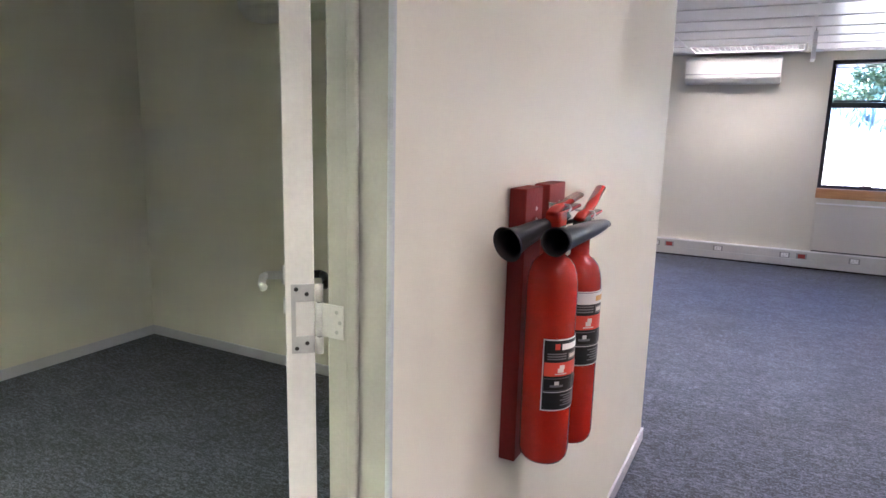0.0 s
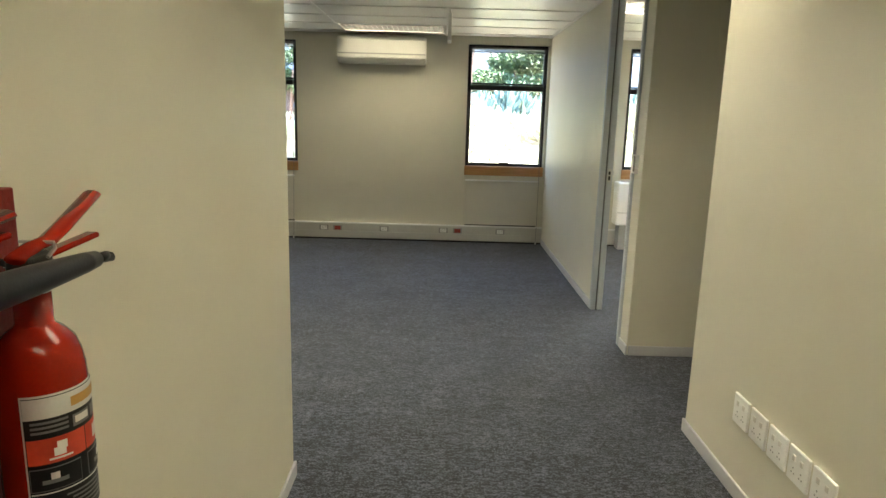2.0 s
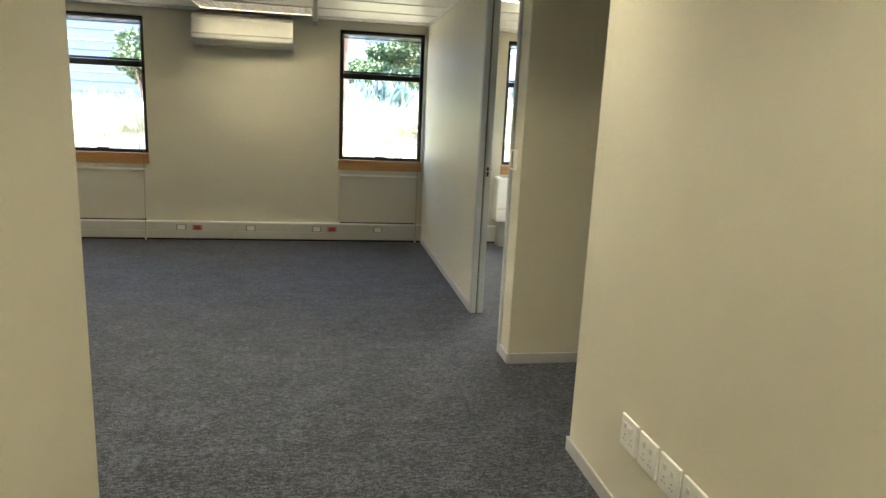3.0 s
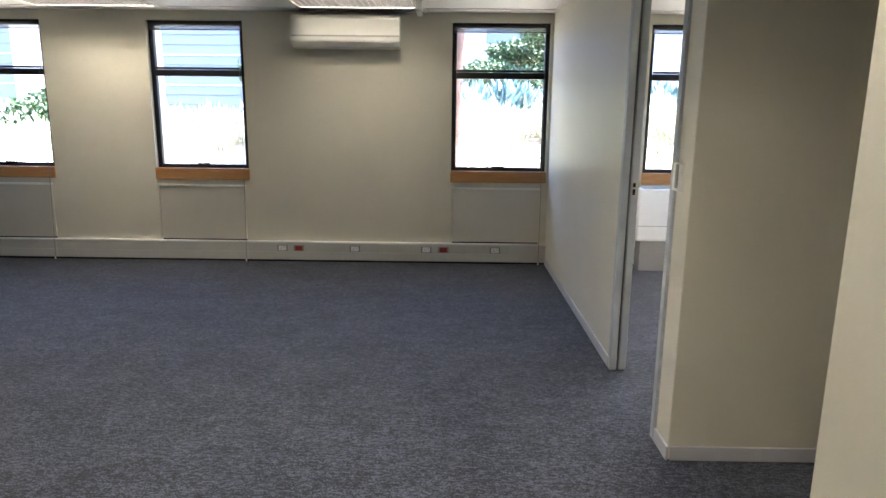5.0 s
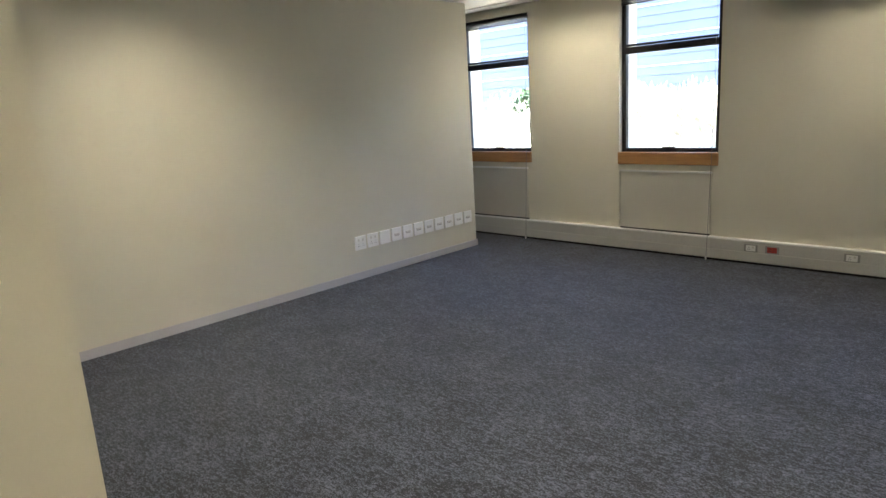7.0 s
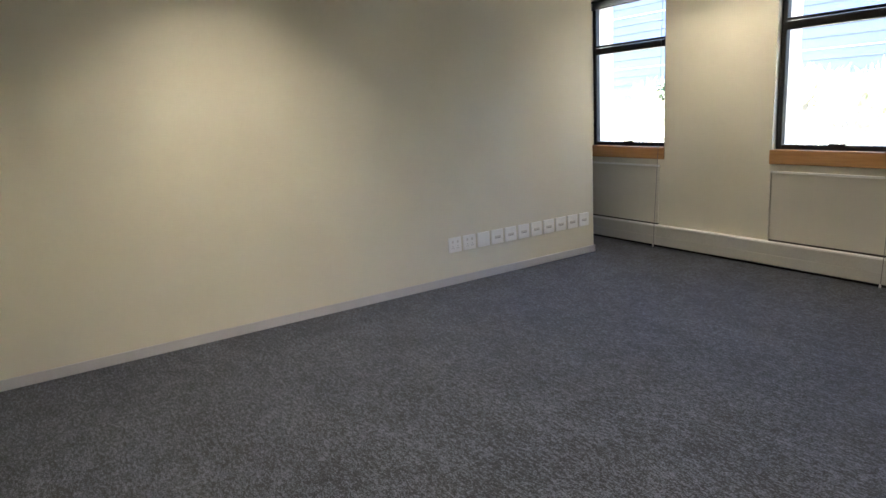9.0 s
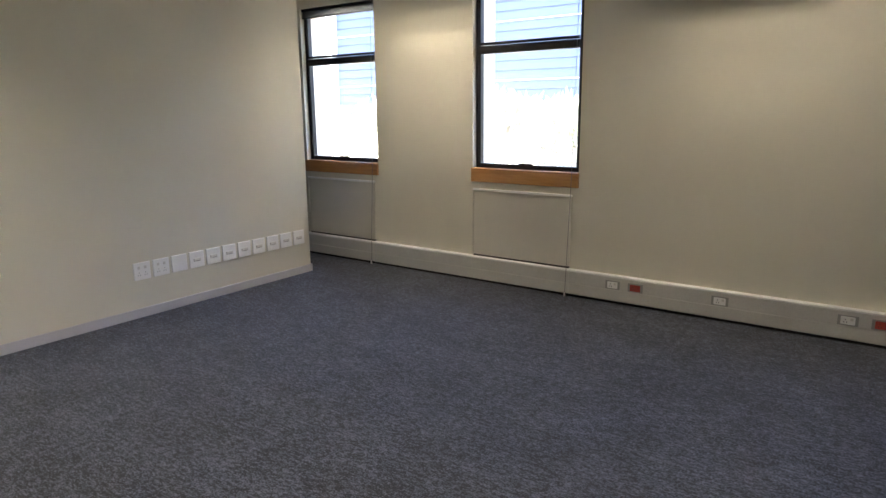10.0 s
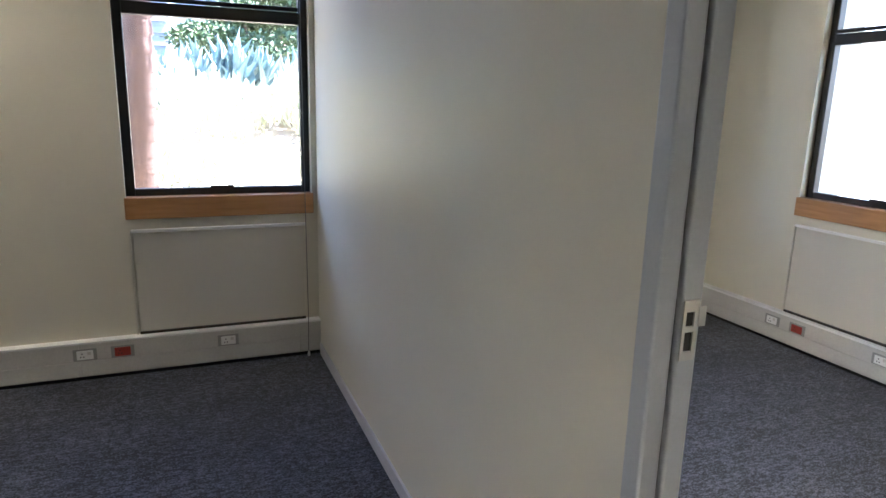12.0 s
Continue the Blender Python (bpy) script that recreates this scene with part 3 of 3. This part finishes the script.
# ---- wall air conditioner ----
def wall_unit(x0, x1, y_wall, z0, z1, sy=-1):
    e = empty("wall_air_conditioner")
    bm = bmesh.new()
    prof = [(0, z1), (0.13, z1), (0.175, z1 - 0.012), (0.195, z1 - 0.05), (0.2, z0 + 0.10), (0.195, z0 + 0.06), (0.15, z0 + 0.012), (0.12, z0), (0, z0)]
    ends = [[bm.verts.new((x, y_wall + sy * d, z)) for d, z in prof] for x in (x0, x1)]
    n = len(prof)
    for i in range(n):
        bm.faces.new((ends[0][i], ends[0][(i + 1) % n], ends[1][(i + 1) % n], ends[1][i]))
    bm.faces.new(ends[0])
    bm.faces.new(ends[1][::-1])
    bmesh.ops.bevel(bm, geom=[ed for f in bm.faces if len(f.verts) > 4 for ed in f.edges], offset=0.006, segments=2, affect="EDGES")
    part("casing", bm, AC_PLASTIC, e)
    f0, f1 = y_wall + sy * 0.2035, y_wall + sy * 0.1975
    part("front_groove", boxed(x0 + 0.005, x1 - 0.005, min(f0, f1), max(f0, f1), z0 + 0.098, z0 + 0.112), GREY_PLASTIC, e, "grey groove")
    g0, g1 = y_wall + sy * 0.199, y_wall + sy * 0.19
    part("front_strip", boxed(x0 + 0.01, x1 - 0.01, min(g0, g1), max(g0, g1), z0 + 0.066, z0 + 0.094, bevel=0.002), AC_PLASTIC, e)
    fl = boxed(-(x1 - x0) / 2 + 0.04, (x1 - x0) / 2 - 0.04, -0.03, 0.03, -0.003, 0.003, bevel=0.002)
    fl.transform(pose((x0 + x1) / 2, y_wall + sy * 0.172, z0 + 0.034, -48 * sy * -1))
    part("air_flap", fl, AC_PLASTIC, e)
    return tagged(e, "white split air conditioner high on the wall", "air conditioner")


wall_unit(-1.073, -0.052, FAR - 0.001, 2.105, 2.412)
wall_unit(-2.72, -1.9, 3.079, 2.09, 2.39)


# ---- hanging sign ----
hs = empty("hanging_sign", 0.21, 6.9, CEILING)
part("board", boxed(-0.018, 0.018, -0.14, 0.14, -0.265, -0.03, bevel=0.004), PLASTIC, hs)
for y in (-0.1, 0.1):
    part("hanger", rod((0, y, -0.03), (0, y, -0.0), 0.004, 8), CHROME, hs)
tagged(hs, "slim white sign hanging from the ceiling, edge on", "sign")


# ---- small office door ----
def office_door():
    fr = empty("door_frame_3")
    W, Y0, Y1 = SPUR, -0.01, 0.850
    part("jamb", boxed(W - 0.1125, W + 0.003, Y1 - 0.003, Y1 + 0.0005, 0, 2.105, bevel=0.003), JAMB_PAINT, fr)
    part("door_stop", boxed(W - 0.072, W - 0.052, Y1 - 0.012, Y1 - 0.0032, 0, 2.09, bevel=0.004), JAMB_PAINT, fr)
    part("edge_bead", boxed(W - 0.006, W + 0.006, Y1 - 0.006, Y1 + 0.004, 0, 2.105, bevel=0.005), STEEL_PAINT, fr)
    part("jamb", boxed(W - 0.1125, W + 0.003, Y0 + 0.0005, Y0 + 0.012, 0, 2.105, bevel=0.003), JAMB_PAINT, fr)
    part("door_stop", boxed(W - 0.078, W - 0.045, Y0 + 0.0125, Y0 + 0.026, 0, 2.09, bevel=0.005), JAMB_PAINT, fr)
    part("head", boxed(W - 0.1125, W + 0.003, Y0 + 0.012, Y1 - 0.012, 2.09, 2.104, bevel=0.003), JAMB_PAINT, fr)
    for z in (1.215, 0.27, 1.87):
        part("hinge_plate", boxed(W - 0.128, W - 0.082, Y1 - 0.0055, Y1 - 0.0032, z - 0.027, z + 0.027, bevel=0.0008), HINGE, fr)
        for sx, sz in ((-0.094, 0.016), (-0.088, 0.0), (-0.094, -0.016)):
            part("hinge_screw", lathe([(0, 0), (0.0035, 0), (0.003, 0.001), (0, 0.001)], 10, pose(W + sx, Y1 - 0.0056, z + sz, 90)), GREY_PLASTIC, fr)
    tagged(fr, "grey-beige painted steel door frame", "door frame", kind="structure")

    # the leaf turns about its pin, standing open into the dim office
    d = empty("door_1", -0.542, 0.837, 0, 131.5)
    part("leaf", boxed(0.012, 0.83, 0.0, 0.045, 0.012, 2.06, bevel=0.002), DOOR_PAINT, d)
    for z in (1.215, 0.27, 1.87):
        bm = pierced("x", 0.0090, 0.0112, 0.000, 0.036, z - 0.056, z + 0.056, [(0.000, 0.029, z - 0.028, z + 0.028)])
        h = part("hinge", bm, HINGE, d)
        for a, b in ((-0.056, -0.029), (-0.027, 0.027), (0.029, 0.056)):
            part("knuckle", rod((0.006, -0.007, z + a), (0.006, -0.007, z + b), 0.0065, 14), HINGE, h, smooth=True)
        part("knuckle_pin", rod((0.006, -0.007, z - 0.054), (0.006, -0.007, z + 0.054), 0.004, 10), DARK_METAL, h, smooth=True)
        for sy, sz in ((0.028, 0.048), (0.012, 0.040), (0.028, -0.048), (0.012, -0.040)):
            part("screw", lathe([(0, 0), (0.0035, 0), (0.003, 0.001), (0, 0.001)], 10, pose(0.0089, sy, z + sz, 0, -90)), DARK_METAL, h)
    for side_y, s in ((0.045, 1), (0.0, -1)):
        mat = CHROME if s > 0 else DARK_METAL
        hd = part("handle", lathe([(0, 0), (0.011, 0), (0.011, 0.05), (0, 0.05)], 14, pose(0.76, side_y, 1.115, -90 * s)), mat, d, "steel lever handle")
        part("lever", tube([(0.76, side_y + s * 0.050, 1.115), (0.74, side_y + s * 0.058, 1.115), (0.65, side_y + s * 0.058, 1.115), (0.64, side_y + s * 0.052, 1.110)], 0.010, 12), mat, hd, smooth=True)
        part("rose", lathe([(0, 0), (0.026, 0), (0.026, 0.006), (0.022, 0.009), (0, 0.009)], 20, pose(0.76, side_y, 1.115, -90 * s)), mat, hd)
        part("key_escutcheon", lathe([(0, 0), (0.022, 0), (0.022, 0.006), (0, 0.007)], 20, pose(0.76, side_y, 1.03, -90 * s)), mat, hd)
    tagged(d, "white painted office door standing wide open", "door", kind="structure")


office_door()


# ---- fire extinguishers ----
def curved_patch(r, a0, a1, z0, z1):
    """A thin piece of a cylinder's skin about z, from angle a0 to a1 in degrees."""
    seg = max(2, round(abs(a1 - a0) / 4))
    bm = bmesh.new()
    rows = []
    for rr in (r, r + 0.0004):
        for z in (z0, z1):
            rows.append([bm.verts.new((rr * math.cos(radians(a0 + (a1 - a0) * i / seg)), rr * math.sin(radians(a0 + (a1 - a0) * i / seg)), z)) for i in range(seg + 1)])
    for p, q in ((0, 1), (2, 3), (0, 2), (1, 3)):
        for i in range(seg):
            bm.faces.new((rows[p][i], rows[p][i + 1], rows[q][i + 1], rows[q][i]))
    return bm


def extinguisher_label(body, R, z0, z1, gold):
    """Black printed label with a pale border, red panels and bars where the print is too small to read."""
    H = z1 - z0
    A0, A1 = -84, 58
    lab = part("label", curved_patch(R + 0.0003, A0, A1, z0, z1), LABEL_WHITE, body, "printed black and red label")
    part("label_ground", curved_patch(R + 0.0008, A0 + 2.5, A1 - 2.5, z0 + 0.0025, z1 - 0.0025), LABEL_BLACK, body)

    def bar(a0, a1, f0, f1, mat, lift):
        part("label_print", curved_patch(R + lift, a0, a1, z0 + f0 * H, z0 + f1 * H), mat, body)

    if gold:
        bar(A0 + 3, A1 - 3, 0.83, 0.98, LABEL_WHITE, 0.0013)
        bar(-25, 30, 0.87, 0.94, LABEL_GOLD, 0.0018)
    else:
        bar(-42, 28, 0.855, 0.935, LABEL_WHITE, 0.0013)
        bar(-58, -47, 0.86, 0.94, LABEL_RED, 0.0013)
    for i in range(3):
        bar(A0 + 10, -30, 0.72 + 0.035 * i, 0.737 + 0.035 * i, LABEL_GREY, 0.0013)
    bar(-24, 4, 0.71, 0.80, LABEL_GREY, 0.0013)
    bar(-21, 1, 0.735, 0.785, LABEL_WHITE, 0.0018)
    bar(10, A1 - 6, 0.71, 0.80, LABEL_GREY, 0.0013)
    bar(A0 + 4, -8, 0.49, 0.68, LABEL_RED, 0.0013)
    bar(-6, A1 - 4, 0.49, 0.68, LABEL_RED, 0.0013)
    bar(-50, -36, 0.54, 0.60, LABEL_WHITE, 0.0018)
    bar(-46, -34, 0.585, 0.645, LABEL_WHITE, 0.0019)
    bar(-56, -28, 0.515, 0.528, LABEL_WHITE, 0.0018)
    bar(10, 30, 0.54, 0.64, LABEL_WHITE, 0.0018)
    for a in (A0 + 4, -6):
        bar(a, a + 62, 0.285, 0.46, LABEL_GREY, 0.0013)
        bar(a + 1, a + 61, 0.292, 0.453, LABEL_BLACK, 0.0018)
        bar(a + 14, a + 44, 0.34, 0.37, LABEL_GREY, 0.0023)
        bar(a + 24, a + 34, 0.37, 0.42, LABEL_WHITE, 0.0023)
    bar(A0 + 4, A1 - 4, 0.262, 0.27, LABEL_WHITE, 0.0013)
    for i in range(5):
        bar(-40 + 7 * (i % 2), 20, 0.07 + i * 0.035, 0.083 + i * 0.035, LABEL_GREY, 0.0013)
    bar(30, 48, 0.06, 0.21, LABEL_WHITE, 0.0013)


def fire_extinguisher(x, y, z, label_z, gold, horn):
    """A carbon-dioxide cylinder: body, valve with two levers, neck collar, discharge horn on its swivel pipe."""
    e = empty("fire_extinguisher", x, y, z)
    R = 0.0515
    body = part("cylinder", lathe([(0, 0.004), (0.03, 0.0), (0.042, 0.003), (0.0485, 0.012), (R, 0.026), (R, 0.37), (0.0505, 0.385), (0.0475, 0.402), (0.042, 0.418), (0.032, 0.430), (0.0225, 0.437), (0.0205, 0.442), (0.0205, 0.478), (0, 0.478)], 48), RED_PAINT, e, smooth=True)
    extinguisher_label(body, R, label_z[0], label_z[1], gold)
    part("neck_collar", lathe([(0.021, 0.4785), (0.0225, 0.480), (0.0225, 0.487), (0.018, 0.489), (0, 0.489)], 24), PLASTIC, e, "white neck collar", smooth=True)
    vb = boxed(-0.016, 0.016, -0.022, 0.026, 0.4895, 0.525, bevel=0.006, seg=3)
    join(vb, rod((0.0, 0.02, 0.50), (0.0, 0.043, 0.50), 0.010, 14))
    part("valve", vb, DARK_METAL if gold else RED_PAINT, e, "dark brass valve" if gold else "red painted valve")
    lo = boxed(-0.010, 0.010, 0.012, 0.145, -0.004, 0.004, bevel=0.0035)
    lo.transform(pose(0, 0, 0.515, 3))
    part("carry_handle", lo, RED_PAINT, e)
    rise = 1.0 if gold else 0.25
    hi = tube([(0, -0.024, 0.522), (0, 0.01, 0.531), (0, 0.04, 0.533), (0, 0.070, 0.533 + 0.011 * rise), (0, 0.150, 0.533 + 0.045 * rise)], 0.0068, 10)
    hi.transform(Matrix.Diagonal((1.9, 1, 1, 1)))
    part("squeeze_lever", hi, RED_PAINT, e, smooth=True)
    part("safety_pin", tube([(-0.022, 0.02, 0.535), (0.02, 0.02, 0.535), (0.026, 0.012, 0.53), (0.026, -0.004, 0.522)], 0.0022, 8), CHROME, e, "steel safety pin")
    mouth, root = horn
    m, r = Vector(mouth), Vector(root)
    n = (m - r).length
    hb = lathe([(0.0, 0.0), (0.011, 0.0), (0.0135, 0.03), (0.018, n * 0.35), (0.0225 if not gold else 0.0205, n * 0.7), (0.0285 if not gold else 0.0235, n * 0.93), (0.035 if not gold else 0.0265, n), (0.0325 if not gold else 0.024, n),
                (0.0255 if not gold else 0.021, n * 0.93), (0.019 if not gold else 0.018, n * 0.7), (0.012, n * 0.3), (0, n * 0.3)], 32, along(r, m))
    part("discharge_horn", hb, BLACK, e, "black flared discharge horn", smooth=True)
    back = (r - m).normalized()
    part("swivel_pipe", tube([r, r + back * 0.03, r + back * 0.045 + Vector((0, 0, -0.004)), Vector((0.0, 0.043, 0.50))], 0.0065, 10), BLACK, e, smooth=True)
    return tagged(e, "red carbon dioxide fire extinguisher with " + ("white-topped label" if gold else "black label") + " hung on a board", "fire extinguisher", "fire extinguishers")


def backing_board(y0, y1, z0, z1):
    e = empty("backing_board")
    bm = boxed(SPUR + 0.001, SPUR + 0.038, y0, y1, z0, z1, bevel=0.0025)
    part("board", bm, RED_WOOD, e)
    yc = (y0 + y1) / 2
    hook = lathe([(0, 0), (0.026, 0), (0.026, 0.003), (0, 0.003)], 24, pose(SPUR + 0.0383, yc + 0.005, z1 - 0.085, 0, 90))
    hp_ = part("hook_plate", hook, RED_WOOD, e)
    for a in (90, 215, 325):
        part("screw", lathe([(0, 0), (0.0045, 0), (0.003, 0.002), (0, 0.0025)], 10, pose(SPUR + 0.0415, yc + 0.005 + 0.018 * math.cos(radians(a)), z1 - 0.085 + 0.018 * math.sin(radians(a)), 0, 90)), CHROME, hp_)
    part("board_screw", lathe([(0, 0), (0.005, 0), (0.003, 0.002), (0, 0.0025)], 10, pose(SPUR + 0.0383, yc + 0.012, z1 - 0.045, 0, 90)), CHROME, e)
    part("hanging_bracket", tube([(SPUR + 0.0415, yc, z1 - 0.085), (SPUR + 0.06, yc, z1 - 0.09), (SPUR + 0.085, yc, z1 - 0.082)], 0.005, 8), DARK_METAL, e)
    return tagged(e, "dark red painted wooden board screwed to the wall", "board", "extinguisher boards")


backing_board(1.300, 1.402, 0.800, 1.397)
backing_board(1.448, 1.562, 0.800, 1.397)
fire_extinguisher(-0.309, 1.297, 0.835, (0.125, 0.275), False, ((-0.052, -0.124, 0.469), (-0.005, 0.01, 0.503)))
fire_extinguisher(-0.304, 1.470, 0.805, (0.195, 0.365), True, ((0.042, -0.318, 0.517), (0.03, 0.090, 0.499)))


# ---- outside ----
structure("ground", boxed(-400, 400, FAR + 0.4, 600, -0.5, -0.3), SOIL, "sunlit dry garden ground", "ground")


def leaf_cloud(n, centre, size, leaf, blades=False):
    """Many small folded leaves in an uneven cloud; blades stand upright."""
    verts, faces = [], []
    rng = random.Random(int(centre[0] * 100) + n)
    lumps = [(Vector((rng.uniform(-0.75, 0.75), rng.uniform(-0.75, 0.75), rng.uniform(-0.7, 0.7))), rng.uniform(0.25, 0.5)) for _ in range(14)]
    for _ in range(n):
        c, r = rng.choice(lumps)
        d = Vector((rng.gauss(0, 1), rng.gauss(0, 1), rng.gauss(0, 1))).normalized() * r * rng.uniform(0.6, 1.05)
        p = Vector(centre) + Vector([(c + d)[k] * size[k] for k in range(3)])
        L = leaf * rng.uniform(0.6, 1.4)
        up = Vector((rng.gauss(0, 0.35), rng.gauss(0, 0.35), 1)) if blades else Vector((rng.gauss(0, 1), rng.gauss(0, 1), rng.gauss(0, 0.8)))
        up.normalize()
        side_v = up.cross(Vector((rng.gauss(0, 1), rng.gauss(0, 1), rng.gauss(0, 1)))).normalized() * L * (0.12 if blades else 0.3)
        out_v = up.cross(side_v).normalized() * L * 0.08
        i = len(verts)
        verts += [p, p + up * L * 0.5 + side_v + out_v, p + up * L, p + up * L * 0.5 - side_v + out_v]
        faces += [(i, i + 1, i + 2), (i, i + 2, i + 3)]
    return verts, faces


def cloud_object(name, data, mat, parent=None):
    me = bpy.data.meshes.new(name)
    me.from_pydata([tuple(v) for v in data[0]], [], data[1])
    me.materials.append(mat)
    ob = new(name, me)
    if parent:
        ob.parent = parent
    return ob


def bank():
    bm = bmesh.new()
    nx, ny = 60, 14
    grid = []
    for j in range(ny + 1):
        y = 9.9 + j * 0.32
        row = []
        for i in range(nx + 1):
            x = -16 + i * 0.5
            h = -0.29 + 1.55 * min(1, max(0, (y - 9.9) / 2.2)) ** 0.8
            row.append(bm.verts.new((x, y, h + 0.12 * noise.noise(Vector((x * 1.3, y * 1.3, 0))) * (j > 0))))
        grid.append(row)
    for j in range(ny):
        for i in range(nx):
            bm.faces.new((grid[j][i], grid[j][i + 1], grid[j + 1][i + 1], grid[j + 1][i]))
    structure("garden_bank", bm, SOIL, "sunlit planted garden bank outside the windows", "bank")


bank()
rg = random.Random(5)
for i in range(34):
    x = -9 + i * 0.42 + rg.uniform(-0.15, 0.15)
    y = 11.9 + rg.uniform(-0.5, 0.3)
    top = (1.40 if x < -0.4 else 1.56) + rg.uniform(-0.12, 0.22)
    b = cloud_object("bank_shrub", leaf_cloud(420, (x, y, top - 0.35), (0.42, 0.38, 0.38), 0.16, True), PALE_LEAF)
    tagged(b, "pale silvery shrub in full sun on the bank", "shrub", "shrubs on the bank")
for i in range(26):
    x = -8 + i * 0.52 + rg.uniform(-0.2, 0.2)
    b = cloud_object("bank_groundcover", leaf_cloud(260, (x, 10.75 + rg.uniform(-0.3, 0.4), 0.75 + rg.uniform(-0.2, 0.2)), (0.42, 0.4, 0.25), 0.12, True), PALE_LEAF)
    tagged(b, "pale low plant in full sun on the bank slope", "plant", "plants on the bank slope")
for i in range(28):
    x = -1.0 + i * 0.24 + rg.uniform(-0.1, 0.1)
    b = cloud_object("blue_agave", leaf_cloud(170, (x, 13.4 + rg.uniform(-0.3, 0.3), 1.42 + rg.uniform(-0.1, 0.1)), (0.2, 0.22, 0.3), 0.42, True), BLUE_LEAF)
    tagged(b, "blue-green upright succulent behind the bank", "plant", "blue succulents")


def tree(x, y, z, rx, rz, n, name="tree", label="dense dark green round tree behind the garden"):
    e = empty(name, x, y, -0.3)
    part("trunk", lathe([(0, 0), (0.16, 0), (0.11, 0.8), (0.08, z + 0.2), (0, z + 0.2)], 12), BARK, e, smooth=True)
    for k in range(5):
        a = k * 1.3
        part("limb", rod((0, 0, z * 0.55), (rx * 0.5 * math.cos(a), rx * 0.5 * math.sin(a), z + 0.3), 0.05, 8, 0.015), BARK, e)
    cloud_object("crown", leaf_cloud(n, (0, 0, z + 0.3), (rx, rx, rz), 0.09), GREEN_LEAF, e)
    return tagged(e, label, "tree")


tree(2.6, 18.0, 2.7, 2.0, 0.85, 34000)
tree(7.4, 7.2, 3.6, 1.8, 1.0, 9000, label="leafy green tree shading the side window")
tree(-3.9, 18.0, 2.6, 0.85, 0.7, 9000)
tree(-6.3, 12.9, 1.35, 0.75, 0.45, 5000, label="small dark green tree on the bank")


def palm():
    e = empty("palm_tree", 0.37, 10.6, -0.3)
    prof = [(0, 0)]
    for i in range(46):
        prof += [(0.135 - 0.0008 * i, i * 0.13), (0.118 - 0.0008 * i, i * 0.13 + 0.11)]
    prof.append((0, 6.0))
    t = lathe(prof, 20)
    for v in t.verts:
        v.co.x += 0.045 * v.co.z + 0.02 * noise.noise(v.co * 3)
        v.co.y += 0.02 * noise.noise(v.co * 3 + Vector((5, 0, 0)))
    part("trunk", t, BARK, e, smooth=True)
    rr = random.Random(3)
    for k in range(12):
        a = k * math.pi / 6 + rr.uniform(-0.2, 0.2)
        verts, faces = [], []
        pts = [Vector((0.27 + math.cos(a) * 1.5 * s, math.sin(a) * 1.5 * s, 5.9 + 0.9 * s - 2.0 * s * s)) for s in [q / 12 for q in range(13)]]
        for q in range(1, 13):
            d = (pts[q] - pts[q - 1]).normalized()
            sd = d.cross(Vector((0, 0, 1))).normalized()
            for s in (-1, 1):
                i = len(verts)
                L = 0.4 * math.sin(math.pi * (q / 13) ** 0.7) + 0.08
                verts += [pts[q - 1], pts[q], pts[q] + sd * s * L + d * 0.22 - Vector((0, 0, 0.10))]
                faces.append((i, i + 1, i + 2))
        cloud_object("frond", (verts, faces), GREEN_LEAF, e)
    return tagged(e, "palm with pinkish ringed trunk outside the window", "palm tree")


palm()


def cladding_house():
    e = empty("clad_building", 0, 22.0, -0.3)
    part("wall", boxed(-18, 0.6, 0.03, 6, 0, 7.0), SIDING, e)
    board = None
    for i in range(24):
        if board is None:
            bm = bmesh.new()
            v = [bm.verts.new(c) for c in ((-18, 0.028, 0), (0.6, 0.028, 0), (0.6, -0.03, 0), (-18, -0.03, 0), (-18, 0.028, 0.285), (0.6, 0.028, 0.285), (0.6, 0.01, 0.285), (-18, 0.01, 0.285))]
            for f in ((0, 1, 2, 3), (4, 7, 6, 5), (3, 2, 6, 7), (0, 4, 5, 1), (0, 3, 7, 4), (1, 5, 6, 2)):
                bm.faces.new([v[k] for k in f])
            board = part("board", bm, SIDING, e)
            ob = board
        else:
            ob = new("board", board.data)
            ob.parent = e
        ob.location = (0, 0, i * 0.29)
    # pale reflection lines across the cladding, built as thin white strips
    for k in range(8):
        part("reflection_strip", boxed(-18, 0.6, -0.045, -0.031, k * 0.87 + 0.85, k * 0.87 + 0.87), OUTER, e, "thin white strip standing for a reflected line")
    for x0, x1 in ((-20.5, -17.1), (-12.5, -10.7)):
        part("pier", boxed(x0, x1, -0.35, 0.029 if x0 > -18 else 5.9, 0, 6.99), OUTER, e, "sunlit white rendered pier")
    part("roof", boxed(-18.4, 1.0, -0.5, 6.4, 7.001, 7.3), ROOFING, e)
    return tagged(e, "blue-grey boarded building across the garden", "building")


cladding_house()


def pale_house():
    e = empty("pale_building", 0, 25.0, -0.3)
    part("wall", boxed(0.8, 24, 0, 6, 0, 7.5), PALE_WALL, e)
    part("roof", boxed(0.4, 24.4, -0.5, 6.4, 7.501, 7.8), ROOFING, e)
    for wx in (1.6, 5.2, 8.8, 12.4):
        for wz in (1.2, 4.15):
            w = part("window", boxed(wx, wx + 1.7, -0.03, -0.001, wz, wz + 1.3), FAR_GLASS, e)
            part("sill", boxed(wx - 0.05, wx + 1.75, -0.12, -0.001, wz - 0.1, wz - 0.002), OUTER, w)
    return tagged(e, "pale rendered building with dark windows", "building")


pale_house()
